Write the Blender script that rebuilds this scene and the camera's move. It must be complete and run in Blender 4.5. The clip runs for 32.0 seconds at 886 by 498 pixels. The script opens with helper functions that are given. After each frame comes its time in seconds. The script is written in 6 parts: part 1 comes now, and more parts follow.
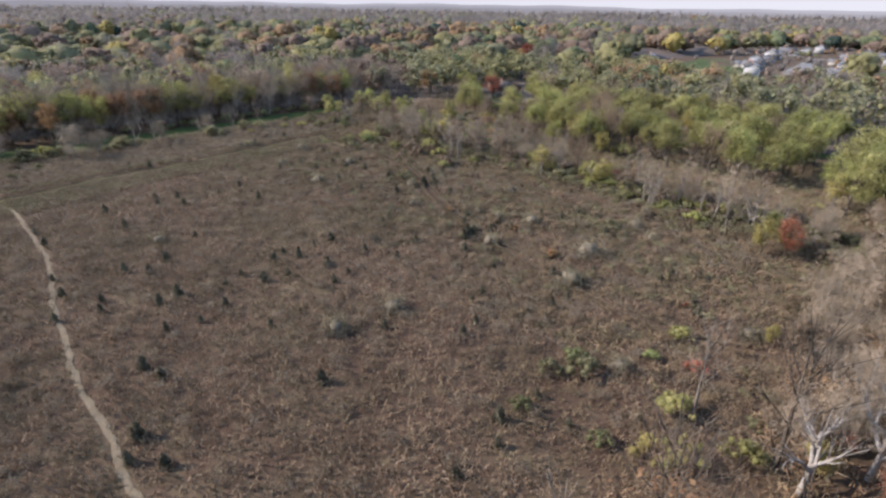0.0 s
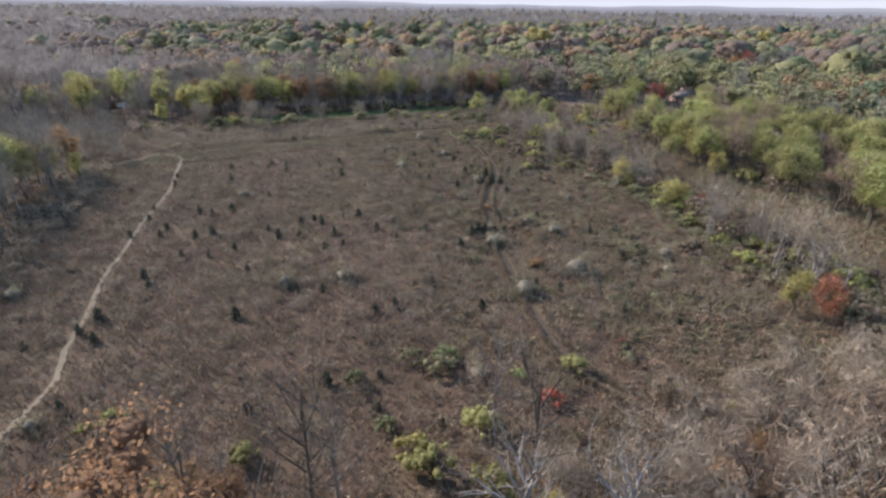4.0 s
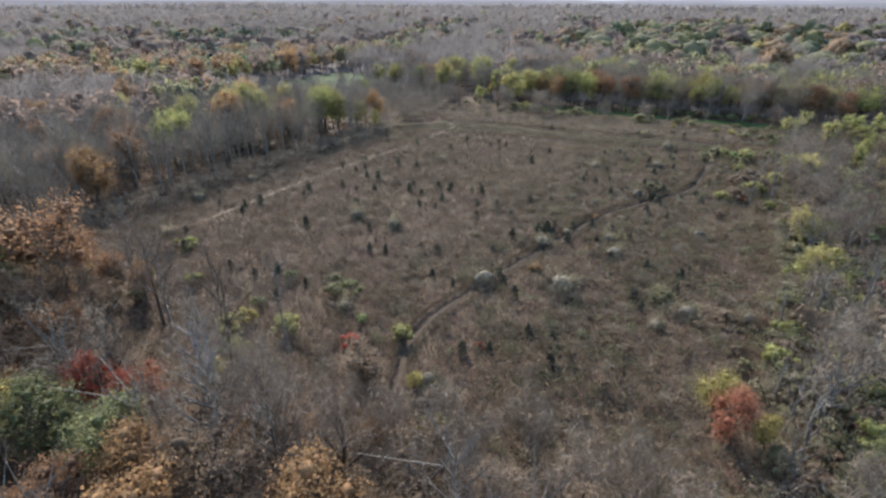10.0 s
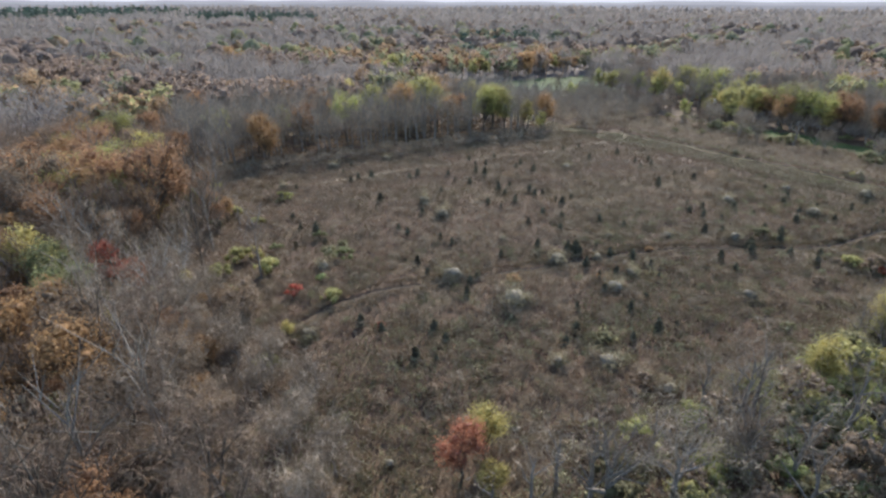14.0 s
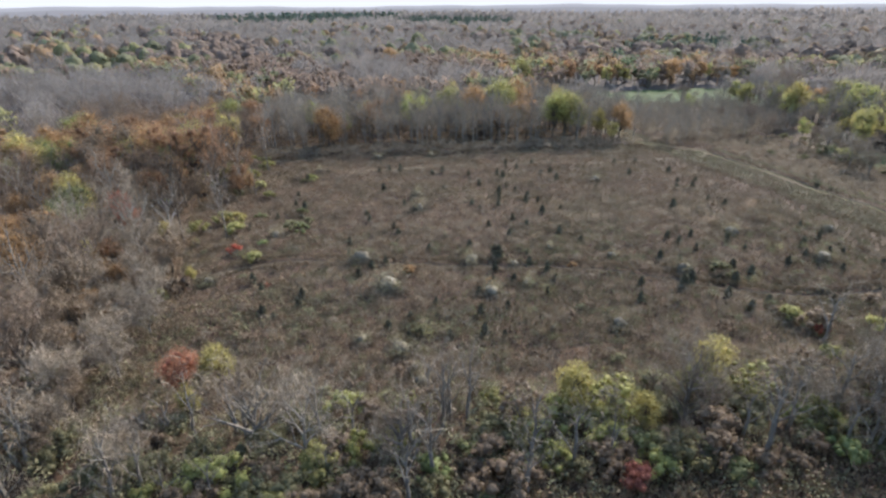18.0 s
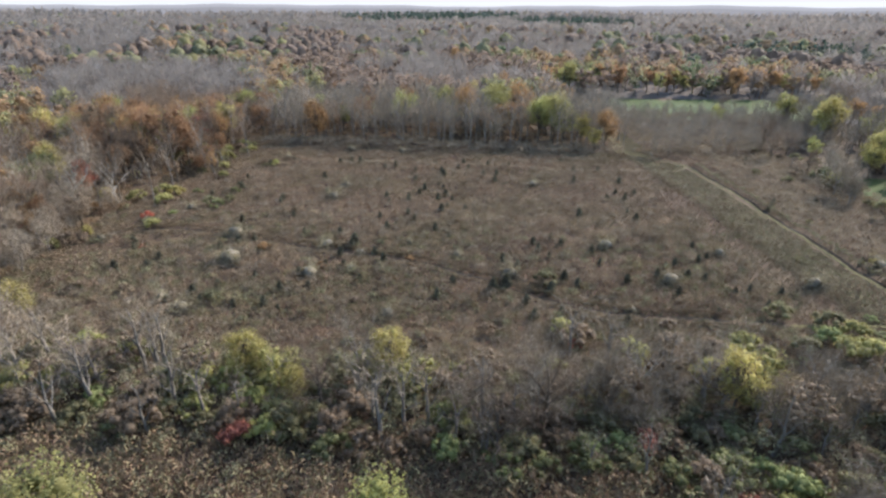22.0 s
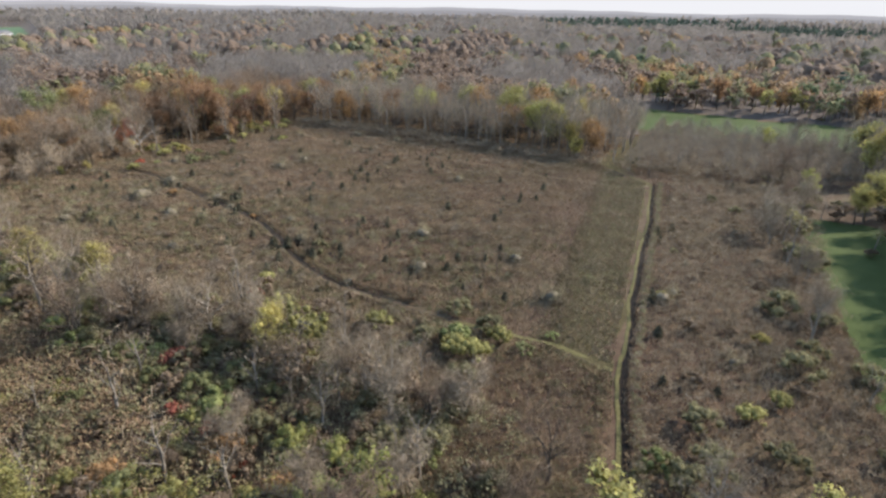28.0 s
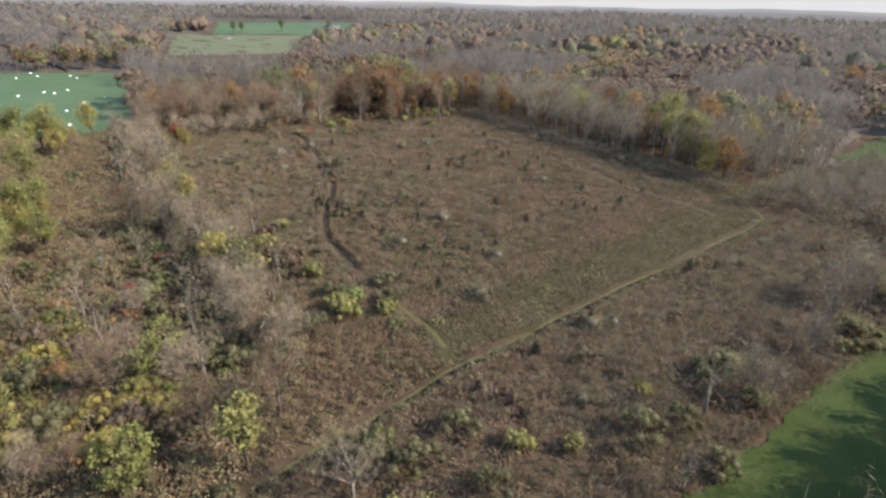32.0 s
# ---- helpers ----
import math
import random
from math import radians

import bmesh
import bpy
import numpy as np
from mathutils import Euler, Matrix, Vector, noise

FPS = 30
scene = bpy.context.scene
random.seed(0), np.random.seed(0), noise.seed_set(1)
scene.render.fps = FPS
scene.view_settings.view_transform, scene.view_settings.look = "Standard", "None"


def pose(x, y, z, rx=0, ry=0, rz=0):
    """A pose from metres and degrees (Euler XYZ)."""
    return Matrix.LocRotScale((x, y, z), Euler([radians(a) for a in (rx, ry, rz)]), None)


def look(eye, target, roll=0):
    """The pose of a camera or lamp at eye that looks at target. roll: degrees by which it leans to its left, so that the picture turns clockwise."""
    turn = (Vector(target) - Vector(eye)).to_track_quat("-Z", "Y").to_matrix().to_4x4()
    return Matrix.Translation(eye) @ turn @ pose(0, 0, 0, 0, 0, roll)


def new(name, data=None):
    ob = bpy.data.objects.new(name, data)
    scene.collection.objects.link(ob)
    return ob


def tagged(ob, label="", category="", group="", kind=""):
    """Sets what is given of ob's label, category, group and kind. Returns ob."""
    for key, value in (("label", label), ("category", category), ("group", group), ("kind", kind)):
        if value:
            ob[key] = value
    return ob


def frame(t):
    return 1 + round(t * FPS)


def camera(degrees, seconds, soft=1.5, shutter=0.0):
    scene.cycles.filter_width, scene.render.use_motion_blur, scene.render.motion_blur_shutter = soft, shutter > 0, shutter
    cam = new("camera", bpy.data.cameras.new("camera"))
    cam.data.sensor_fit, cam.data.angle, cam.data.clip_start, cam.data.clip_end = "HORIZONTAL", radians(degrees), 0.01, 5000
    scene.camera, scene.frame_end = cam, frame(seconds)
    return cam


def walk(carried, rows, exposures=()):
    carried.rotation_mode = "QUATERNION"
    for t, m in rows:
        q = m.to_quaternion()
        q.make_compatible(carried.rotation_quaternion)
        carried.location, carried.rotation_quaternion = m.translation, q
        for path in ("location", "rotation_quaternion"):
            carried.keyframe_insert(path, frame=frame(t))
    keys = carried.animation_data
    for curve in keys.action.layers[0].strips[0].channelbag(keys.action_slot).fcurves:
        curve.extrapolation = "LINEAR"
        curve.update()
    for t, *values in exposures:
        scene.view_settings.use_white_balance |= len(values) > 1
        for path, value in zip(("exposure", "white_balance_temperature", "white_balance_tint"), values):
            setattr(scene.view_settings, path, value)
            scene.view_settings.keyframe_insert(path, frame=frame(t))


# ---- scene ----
cam = camera(79.1, 32.0, 2.45)
METRES, EYE, TILT, LEAN, TURN = 363.6, 40.0, 0.0, 0.0, -42.0
ROWS = [
    (0.0, 0.0, 0.0, 0.0, 0.17, -24.84, -0.37),
    (0.5, 0.013, -0.0004, -0.0001, 4.3, -24.86, -0.38),
    (1.0, 0.0261, -0.0003, -0.0001, 8.22, -24.89, -0.32),
    (1.5, 0.0395, 0.0003, -0.0002, 11.68, -24.87, -0.29),
    (2.0, 0.0528, 0.0017, -0.0003, 15.04, -24.87, -0.29),
    (2.5, 0.0673, 0.0037, -0.0003, 18.45, -24.82, -0.28),
    (3.0, 0.0812, 0.0065, -0.0003, 21.19, -24.81, -0.22),
    (3.5, 0.0947, 0.0098, -0.0004, 23.53, -24.77, -0.19),
    (5.5, 0.1492, 0.0305, -0.0008, 34.53, -24.58, -0.13),
    (6.0, 0.1622, 0.0375, -0.0009, 38.0, -24.6, -0.13),
    (6.5, 0.1745, 0.0452, -0.001, 41.95, -24.64, -0.16),
    (7.0, 0.1867, 0.0543, -0.0013, 46.71, -24.67, -0.17),
    (7.5, 0.1981, 0.0638, -0.0012, 51.66, -24.76, -0.14),
    (8.0, 0.2088, 0.0744, -0.0013, 56.3, -24.81, -0.09),
    (8.5, 0.2186, 0.0866, -0.0012, 60.49, -24.85, 0.06),
    (9.0, 0.2273, 0.0996, -0.001, 64.46, -24.79, 0.13),
    (9.5, 0.234, 0.1119, -0.0011, 68.19, -24.7, 0.19),
    (10.0, 0.2407, 0.1265, -0.0012, 72.59, -24.68, 0.28),
    (10.5, 0.246, 0.1408, -0.0013, 77.0, -24.67, 0.27),
    (11.0, 0.2503, 0.1553, -0.0012, 81.42, -24.65, 0.2),
    (11.5, 0.2539, 0.1708, -0.0014, 85.77, -24.57, 0.28),
    (12.0, 0.2561, 0.1848, -0.0016, 89.4, -24.46, 0.27),
    (12.5, 0.2579, 0.2017, -0.0017, 93.81, -24.37, 0.26),
    (13.0, 0.2586, 0.2169, -0.0016, 97.74, -24.37, 0.13),
    (13.5, 0.2581, 0.232, -0.0017, 100.83, -24.29, 0.07),
    (14.0, 0.2568, 0.2476, -0.0015, 103.71, -24.25, 0.1),
    (14.5, 0.2543, 0.2631, -0.0016, 106.35, -24.2, 0.11),
    (15.0, 0.2508, 0.2788, -0.0015, 109.02, -24.14, 0.12),
    (15.5, 0.2469, 0.2937, -0.0016, 111.71, -24.11, 0.04),
    (17.5, 0.2306, 0.3545, 0.0001, 123.83, -23.9, 0.38),
    (18.0, 0.2233, 0.369, 0.0003, 125.03, -23.83, 0.4),
    (18.5, 0.2156, 0.3832, 0.0004, 126.04, -23.76, 0.41),
    (19.0, 0.2075, 0.3972, 0.0006, 127.32, -23.68, 0.37),
    (19.5, 0.1989, 0.411, 0.0007, 128.96, -23.64, 0.29),
    (20.0, 0.19, 0.4244, 0.0008, 130.51, -23.67, 0.14),
    (20.5, 0.1805, 0.4377, 0.0009, 132.6, -23.7, 0.05),
    (21.0, 0.1707, 0.4506, 0.0011, 134.64, -23.76, -0.03),
    (21.5, 0.1602, 0.4632, 0.0014, 136.63, -23.8, -0.11),
    (22.0, 0.1491, 0.4755, 0.0016, 138.4, -23.84, -0.26),
    (22.5, 0.1376, 0.4877, 0.0016, 139.75, -23.83, -0.31),
    (23.0, 0.1259, 0.4993, 0.0018, 140.88, -23.84, -0.38),
    (23.5, 0.1137, 0.5105, 0.0019, 141.99, -23.84, -0.43),
    (24.0, 0.1013, 0.5216, 0.0018, 143.26, -23.8, -0.45),
    (24.5, 0.0887, 0.5325, 0.0018, 144.39, -23.77, -0.49),
    (25.0, 0.076, 0.5435, 0.0018, 145.49, -23.75, -0.5),
    (25.5, 0.0634, 0.5539, 0.0019, 146.61, -23.69, -0.57),
    (27.5, 0.0121, 0.5931, 0.0018, 157.59, -23.64, -1.16),
    (28.0, -0.0021, 0.6013, 0.0021, 160.79, -23.67, -1.23),
    (28.5, -0.0168, 0.6084, 0.0024, 163.48, -23.68, -1.27),
    (29.0, -0.032, 0.6145, 0.0026, 166.28, -23.72, -1.35),
    (29.5, -0.047, 0.6196, 0.0027, 170.95, -23.85, -1.52),
    (30.0, -0.0631, 0.6237, 0.0028, 175.97, -23.98, -1.6),
    (30.5, -0.0796, 0.6269, 0.003, 179.42, -24.06, -1.58),
    (31.0, -0.0962, 0.6287, 0.0032, 183.16, -24.16, -1.62),
    (31.5, -0.1132, 0.6294, 0.0033, 186.66, -24.23, -1.64),
    (32.0, -0.1306, 0.629, 0.0035, 189.91, -24.31, -1.59),
]
SLOPE = 0.57
EXPOSURES = [(0.0, 1.82, 6700, 19), (3.0, 1.86, 6500, 18), (7.0, 1.99, 6400, 16), (13.0, 2.0, 6450, 13), (19.0, 2.13, 6540, 13), (25.0, 2.10, 6850, 13), (32.0, 1.80, 7220, 12)]
walk(cam, [(t, pose(-0.4, 0, EYE, 0, -SLOPE, 0) @ pose(0, 0, 0, TILT, LEAN, TURN) @ pose(METRES * x, METRES * y, METRES * z, 90 + pitch, roll, yaw)) for t, x, y, z, yaw, pitch, roll in ROWS],
     exposures=EXPOSURES)

# ---- sky and sun ----
SUN_WAY = (-0.72, 0.69)
SUN_HEIGHT = 34.0
world = bpy.data.worlds.new("sky")
scene.world = world
world.use_nodes = True
wn = world.node_tree.nodes
sky = wn.new("ShaderNodeTexSky")
sky.sky_type = "NISHITA"
sky.sun_disc = False
sky.sun_elevation = radians(SUN_HEIGHT)
sky.sun_rotation = math.atan2(SUN_WAY[0], SUN_WAY[1]) % (2 * math.pi)
sky.air_density, sky.dust_density, sky.ozone_density = 1.2, 0.4, 2.0
world.node_tree.links.new(sky.outputs[0], wn["Background"].inputs[0])
wn["Background"].inputs[1].default_value = 0.14
lamp = bpy.data.lights.new("sun", "SUN")
lamp.energy, lamp.angle, lamp.color = 2.9, radians(0.6), (1.0, 0.95, 0.87)
sun = new("sun", lamp)
up = math.tan(radians(SUN_HEIGHT)) * math.hypot(*SUN_WAY)
sun.matrix_world = look((SUN_WAY[0] * 500, SUN_WAY[1] * 500, up * 500), (0, 0, 0))


# ---- materials ----
def shader(name, rough=0.85):
    m = bpy.data.materials.new(name)
    m.use_nodes = True
    n, k = m.node_tree.nodes, m.node_tree.links
    b = n["Principled BSDF"]
    b.inputs["Roughness"].default_value = rough
    b.inputs["Specular IOR Level"].default_value = 0.25
    return m, n, k, b


def ramp(n, stops):
    r = n.new("ShaderNodeValToRGB")
    e = r.color_ramp.elements
    while len(e) < len(stops):
        e.new(0.5)
    for i, (p, c) in enumerate(stops):
        e[i].position, e[i].color = p, (*c, 1)
    return r


def leafy(name, colours, through_light=0.25, rough=0.8, clump=0.0, other=None, grain=0.8, relief=0.7):
    """Colour by leaf, then by tree, with a little light let through."""
    m, n, k, b = shader(name, rough)
    g = n.new("ShaderNodeNewGeometry")
    r = ramp(n, [(i / max(1, len(colours) - 1), c) for i, c in enumerate(colours)])
    k.new(g.outputs["Random Per Island"], r.inputs[0])
    colour = r
    if other:
        t = n.new("ShaderNodeTexNoise")
        t.inputs["Scale"].default_value = 0.055
        t.inputs["Detail"].default_value = 5
        k.new(g.outputs["Position"], t.inputs["Vector"])
        share = ramp(n, [(0.40, (0, 0, 0)), (0.62, (1, 1, 1))])
        k.new(t.outputs["Fac"], share.inputs[0])
        colour = n.new("ShaderNodeMixRGB")
        colour.inputs[2].default_value = (*other, 1)
        k.new(share.outputs[0], colour.inputs[0])
        k.new(r.outputs[0], colour.inputs[1])
    o = n.new("ShaderNodeObjectInfo")
    mr = n.new("ShaderNodeMapRange")
    mr.inputs[3].default_value, mr.inputs[4].default_value = 0.75, 1.25
    k.new(o.outputs["Random"], mr.inputs[0])
    hsv = n.new("ShaderNodeHueSaturation")
    value = mr
    if clump:
        t = n.new("ShaderNodeTexNoise")
        t.inputs["Scale"].default_value = clump
        t.inputs["Detail"].default_value = 2
        k.new(g.outputs["Position"], t.inputs["Vector"])
        m2 = n.new("ShaderNodeMapRange")
        m2.inputs[1].default_value, m2.inputs[2].default_value = 0.3, 0.7
        m2.inputs[3].default_value, m2.inputs[4].default_value = 0.78, 1.22
        k.new(t.outputs["Fac"], m2.inputs[0])
        value = m2
    fine = n.new("ShaderNodeTexNoise")
    fine.inputs["Scale"].default_value = grain
    fine.inputs["Detail"].default_value = 6
    k.new(g.outputs["Position"], fine.inputs["Vector"])
    span = n.new("ShaderNodeMapRange")
    span.inputs[1].default_value, span.inputs[2].default_value = 0.3, 0.7
    span.inputs[3].default_value, span.inputs[4].default_value = (0.86, 1.14) if clump else (0.72, 1.28)
    k.new(fine.outputs["Fac"], span.inputs[0])
    both = n.new("ShaderNodeMath")
    both.operation = "MULTIPLY"
    k.new(value.outputs[0], both.inputs[0])
    k.new(span.outputs[0], both.inputs[1])
    value = both
    bp = n.new("ShaderNodeBump")
    bp.inputs["Strength"].default_value = relief
    bp.inputs["Distance"].default_value = 0.5
    k.new(fine.outputs["Fac"], bp.inputs["Height"])
    k.new(bp.outputs[0], b.inputs["Normal"])
    k.new(value.outputs[0], hsv.inputs["Value"])
    k.new(colour.outputs[0], hsv.inputs["Color"])
    k.new(hsv.outputs[0], b.inputs["Base Color"])
    if through_light:
        tr = n.new("ShaderNodeBsdfTranslucent")
        k.new(hsv.outputs[0], tr.inputs[0])
        mix = n.new("ShaderNodeMixShader")
        mix.inputs[0].default_value = through_light
        k.new(b.outputs[0], mix.inputs[1])
        k.new(tr.outputs[0], mix.inputs[2])
        k.new(mix.outputs[0], n["Material Output"].inputs[0])
    return m


def earthy(name, stops, scales, bump=0.4, rough=0.95, bump_scale=3.0):
    """Noise at several sizes through a colour ramp, in world metres."""
    m, n, k, b = shader(name, rough)
    b.inputs["Specular IOR Level"].default_value = 0.1
    g = n.new("ShaderNodeNewGeometry")
    last = None
    for s, w in scales:
        t = n.new("ShaderNodeTexNoise")
        t.inputs["Scale"].default_value = s
        t.inputs["Detail"].default_value = 4
        k.new(g.outputs["Position"], t.inputs["Vector"])
        a = n.new("ShaderNodeMath")
        a.operation = "MULTIPLY"
        a.inputs[1].default_value = w
        k.new(t.outputs["Fac"], a.inputs[0])
        if last:
            p = n.new("ShaderNodeMath")
            k.new(last.outputs[0], p.inputs[0])
            k.new(a.outputs[0], p.inputs[1])
            a = p
        last = a
    r = ramp(n, stops)
    k.new(last.outputs[0], r.inputs[0])
    k.new(r.outputs[0], b.inputs["Base Color"])
    t = n.new("ShaderNodeTexNoise")
    t.inputs["Scale"].default_value = bump_scale
    t.inputs["Detail"].default_value = 5
    k.new(g.outputs["Position"], t.inputs["Vector"])
    bp = n.new("ShaderNodeBump")
    bp.inputs["Strength"].default_value = bump
    bp.inputs["Distance"].default_value = 0.3
    k.new(t.outputs["Fac"], bp.inputs["Height"])
    k.new(bp.outputs[0], b.inputs["Normal"])
    return m


def plain(name, colour, rough=0.7, vary=0.15, scale=1.5, metal=0.0):
    m, n, k, b = shader(name, rough)
    b.inputs["Metallic"].default_value = metal
    g = n.new("ShaderNodeNewGeometry")
    t = n.new("ShaderNodeTexNoise")
    t.inputs["Scale"].default_value = scale
    t.inputs["Detail"].default_value = 5
    k.new(g.outputs["Position"], t.inputs["Vector"])
    r = ramp(n, [(0.3, tuple(c * (1 - vary) for c in colour)), (0.7, tuple(min(1, c * (1 + vary)) for c in colour))])
    k.new(t.outputs["Fac"], r.inputs[0])
    k.new(r.outputs[0], b.inputs["Base Color"])
    return m


GROUND = earthy("meadow_soil", [(0.36, (0.036, 0.022, 0.0145)), (0.45, (0.055, 0.035, 0.023)), (0.54, (0.066, 0.046, 0.029)), (0.64, (0.080, 0.064, 0.036))], [(0.035, 0.36), (0.3, 0.4), (1.6, 0.24)], 0.5, 0.95, 0.7)
# near-black, for the shadow line painted along the mown path
PATH_SHADOW = earthy("path_shadow", [(0.3, (0.013, 0.0094, 0.0065)), (0.5, (0.018, 0.013, 0.009)), (0.7, (0.026, 0.0195, 0.013))], [(0.3, 0.4), (1.2, 0.3), (6.0, 0.3)])
WORN = earthy("worn_footpath", [(0.3, (0.040, 0.029, 0.019)), (0.5, (0.052, 0.038, 0.025)), (0.7, (0.066, 0.05, 0.034))], [(0.3, 0.4), (1.2, 0.3), (6.0, 0.3)])
# green lowered overall, covering for tree shadows that fall short on the lawn
LAWN = earthy("mown_lawn", [(0.3, (0.025, 0.038, 0.0105)), (0.5, (0.034, 0.049, 0.014)), (0.7, (0.049, 0.065, 0.02))], [(0.03, 0.4), (0.3, 0.3), (4.0, 0.3)], 0.2)
CROP = earthy("hay_field", [(0.3, (0.042, 0.072, 0.036)), (0.5, (0.055, 0.09, 0.045)), (0.7, (0.072, 0.108, 0.054))], [(0.02, 0.4), (0.3, 0.3), (4.0, 0.3)], 0.2)
TRAIL = earthy("trodden_straw", [(0.3, (0.088, 0.067, 0.044)), (0.5, (0.118, 0.093, 0.061)), (0.7, (0.15, 0.122, 0.082))], [(0.3, 0.4), (1.2, 0.3), (6.0, 0.3)])
TRAILG = earthy("mown_path", [(0.3, (0.060, 0.053, 0.0215)), (0.5, (0.076, 0.068, 0.028)), (0.7, (0.094, 0.084, 0.037))], [(0.2, 0.4), (1.0, 0.3), (6.0, 0.3)])
MOWN = earthy("mown_strip", [(0.3, (0.036, 0.028, 0.013)), (0.5, (0.046, 0.037, 0.017)), (0.7, (0.056, 0.047, 0.022))], [(0.08, 0.4), (0.6, 0.3), (4.0, 0.3)])
PASTURE = earthy("pale_pasture", [(0.3, (0.075, 0.082, 0.046)), (0.5, (0.09, 0.096, 0.055)), (0.7, (0.11, 0.112, 0.066))], [(0.02, 0.4), (0.2, 0.3), (2.0, 0.3)], 0.2)
# base colour darkened for the shade between the far crowns
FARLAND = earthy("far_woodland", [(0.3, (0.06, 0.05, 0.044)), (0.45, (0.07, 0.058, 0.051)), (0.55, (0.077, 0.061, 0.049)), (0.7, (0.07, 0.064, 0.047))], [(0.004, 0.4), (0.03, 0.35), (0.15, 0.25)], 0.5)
BARK = earthy("bark", [(0.3, (0.042, 0.033, 0.025)), (0.5, (0.066, 0.053, 0.041)), (0.7, (0.105, 0.088, 0.069))], [(0.5, 0.5), (5.0, 0.5)], 0.6, 0.9, 12)
PALEBARK = earthy("pale_bark", [(0.3, (0.115, 0.098, 0.08)), (0.5, (0.175, 0.152, 0.126)), (0.7, (0.255, 0.226, 0.192))], [(0.5, 0.5), (5.0, 0.5)], 0.6, 0.9, 12)
WHITEBARK = earthy("whitish_bark", [(0.3, (0.17, 0.152, 0.132)), (0.5, (0.25, 0.227, 0.2)), (0.7, (0.35, 0.322, 0.288))], [(0.5, 0.5), (5.0, 0.5)], 0.6, 0.9, 12)
GREYBARK = earthy("grey_bark", [(0.3, (0.09, 0.077, 0.063)), (0.5, (0.138, 0.12, 0.10)), (0.7, (0.20, 0.178, 0.15))], [(0.5, 0.5), (5.0, 0.5)], 0.6, 0.9, 12)
TWIG = leafy("twigs", [(0.106, 0.070, 0.046), (0.132, 0.088, 0.058), (0.16, 0.112, 0.075)], 0.06)
PALETWIG = leafy("pale_twigs", [(0.158, 0.121, 0.084), (0.190, 0.147, 0.103), (0.228, 0.180, 0.13)], 0.1)
LEAF = {
    "olive": leafy("olive_leaves", [(0.170, 0.172, 0.056), (0.215, 0.215, 0.072), (0.26, 0.255, 0.094)], 0.58),
    "yellowgreen": leafy("yellow_green_leaves", [(0.185, 0.172, 0.064), (0.225, 0.21, 0.078), (0.27, 0.25, 0.098)], 0.58),
    "yellow": leafy("yellow_leaves", [(0.25, 0.205, 0.068), (0.30, 0.25, 0.085), (0.35, 0.30, 0.112)], 0.58),
    "orange": leafy("orange_leaves", [(0.205, 0.120, 0.058), (0.245, 0.143, 0.066), (0.285, 0.172, 0.08)], 0.52),
    "rust": leafy("rust_leaves", [(0.165, 0.092, 0.052), (0.205, 0.115, 0.062), (0.245, 0.145, 0.078)], 0.58),
    "red": leafy("red_leaves", [(0.20, 0.05, 0.034), (0.27, 0.065, 0.042), (0.31, 0.10, 0.055)], 0.58),
    "darkred": leafy("dark_red_leaves", [(0.132, 0.041, 0.030), (0.170, 0.055, 0.035), (0.209, 0.074, 0.043)]),
    "green": leafy("green_leaves", [(0.112, 0.118, 0.052), (0.138, 0.145, 0.064), (0.17, 0.174, 0.082)], 0.58),
    "shrub": leafy("shrub_leaves", [(0.122, 0.112, 0.060), (0.152, 0.140, 0.074), (0.184, 0.170, 0.092)], 0.6),
    "bright": leafy("bright_green_leaves", [(0.128, 0.147, 0.052), (0.155, 0.175, 0.062), (0.19, 0.206, 0.08)], 0.4),
    "pine": leafy("dark_needles", [(0.062, 0.057, 0.036), (0.078, 0.071, 0.044), (0.102, 0.090, 0.058)], 0.35),
    "russet": leafy("russet_leaves", [(0.21, 0.082, 0.05), (0.26, 0.105, 0.062), (0.30, 0.14, 0.075)], 0.58),
    "pale": leafy("pale_seed_heads", [(0.142, 0.118, 0.068), (0.174, 0.146, 0.086), (0.22, 0.188, 0.118)], 0.4),
    "brown": leafy("withered_leaves", [(0.13, 0.094, 0.064), (0.16, 0.118, 0.08), (0.195, 0.148, 0.102)], 0.58),
    # brown stems, darkened in colour for the shade under the pale bush tops
    "shaded_stems": leafy("shade_dark_stems", [(0.085, 0.07, 0.048), (0.105, 0.087, 0.06), (0.13, 0.108, 0.076)], 0.15),
}
STALK = leafy("dead_stalks", [(0.129, 0.083, 0.053), (0.151, 0.100, 0.063), (0.169, 0.116, 0.075), (0.222, 0.168, 0.113)], 0.15, 0.9, 0.16, (0.13, 0.10, 0.058), 0.5)
TANSTALK = leafy("tan_grass", [(0.145, 0.110, 0.072), (0.168, 0.130, 0.085), (0.195, 0.155, 0.104)], 0.15, 0.9, 0.2)
GREENSTALK = leafy("greenish_grass", [(0.102, 0.092, 0.046), (0.12, 0.108, 0.054), (0.145, 0.130, 0.068)], 0.15, 0.9, 0.2)
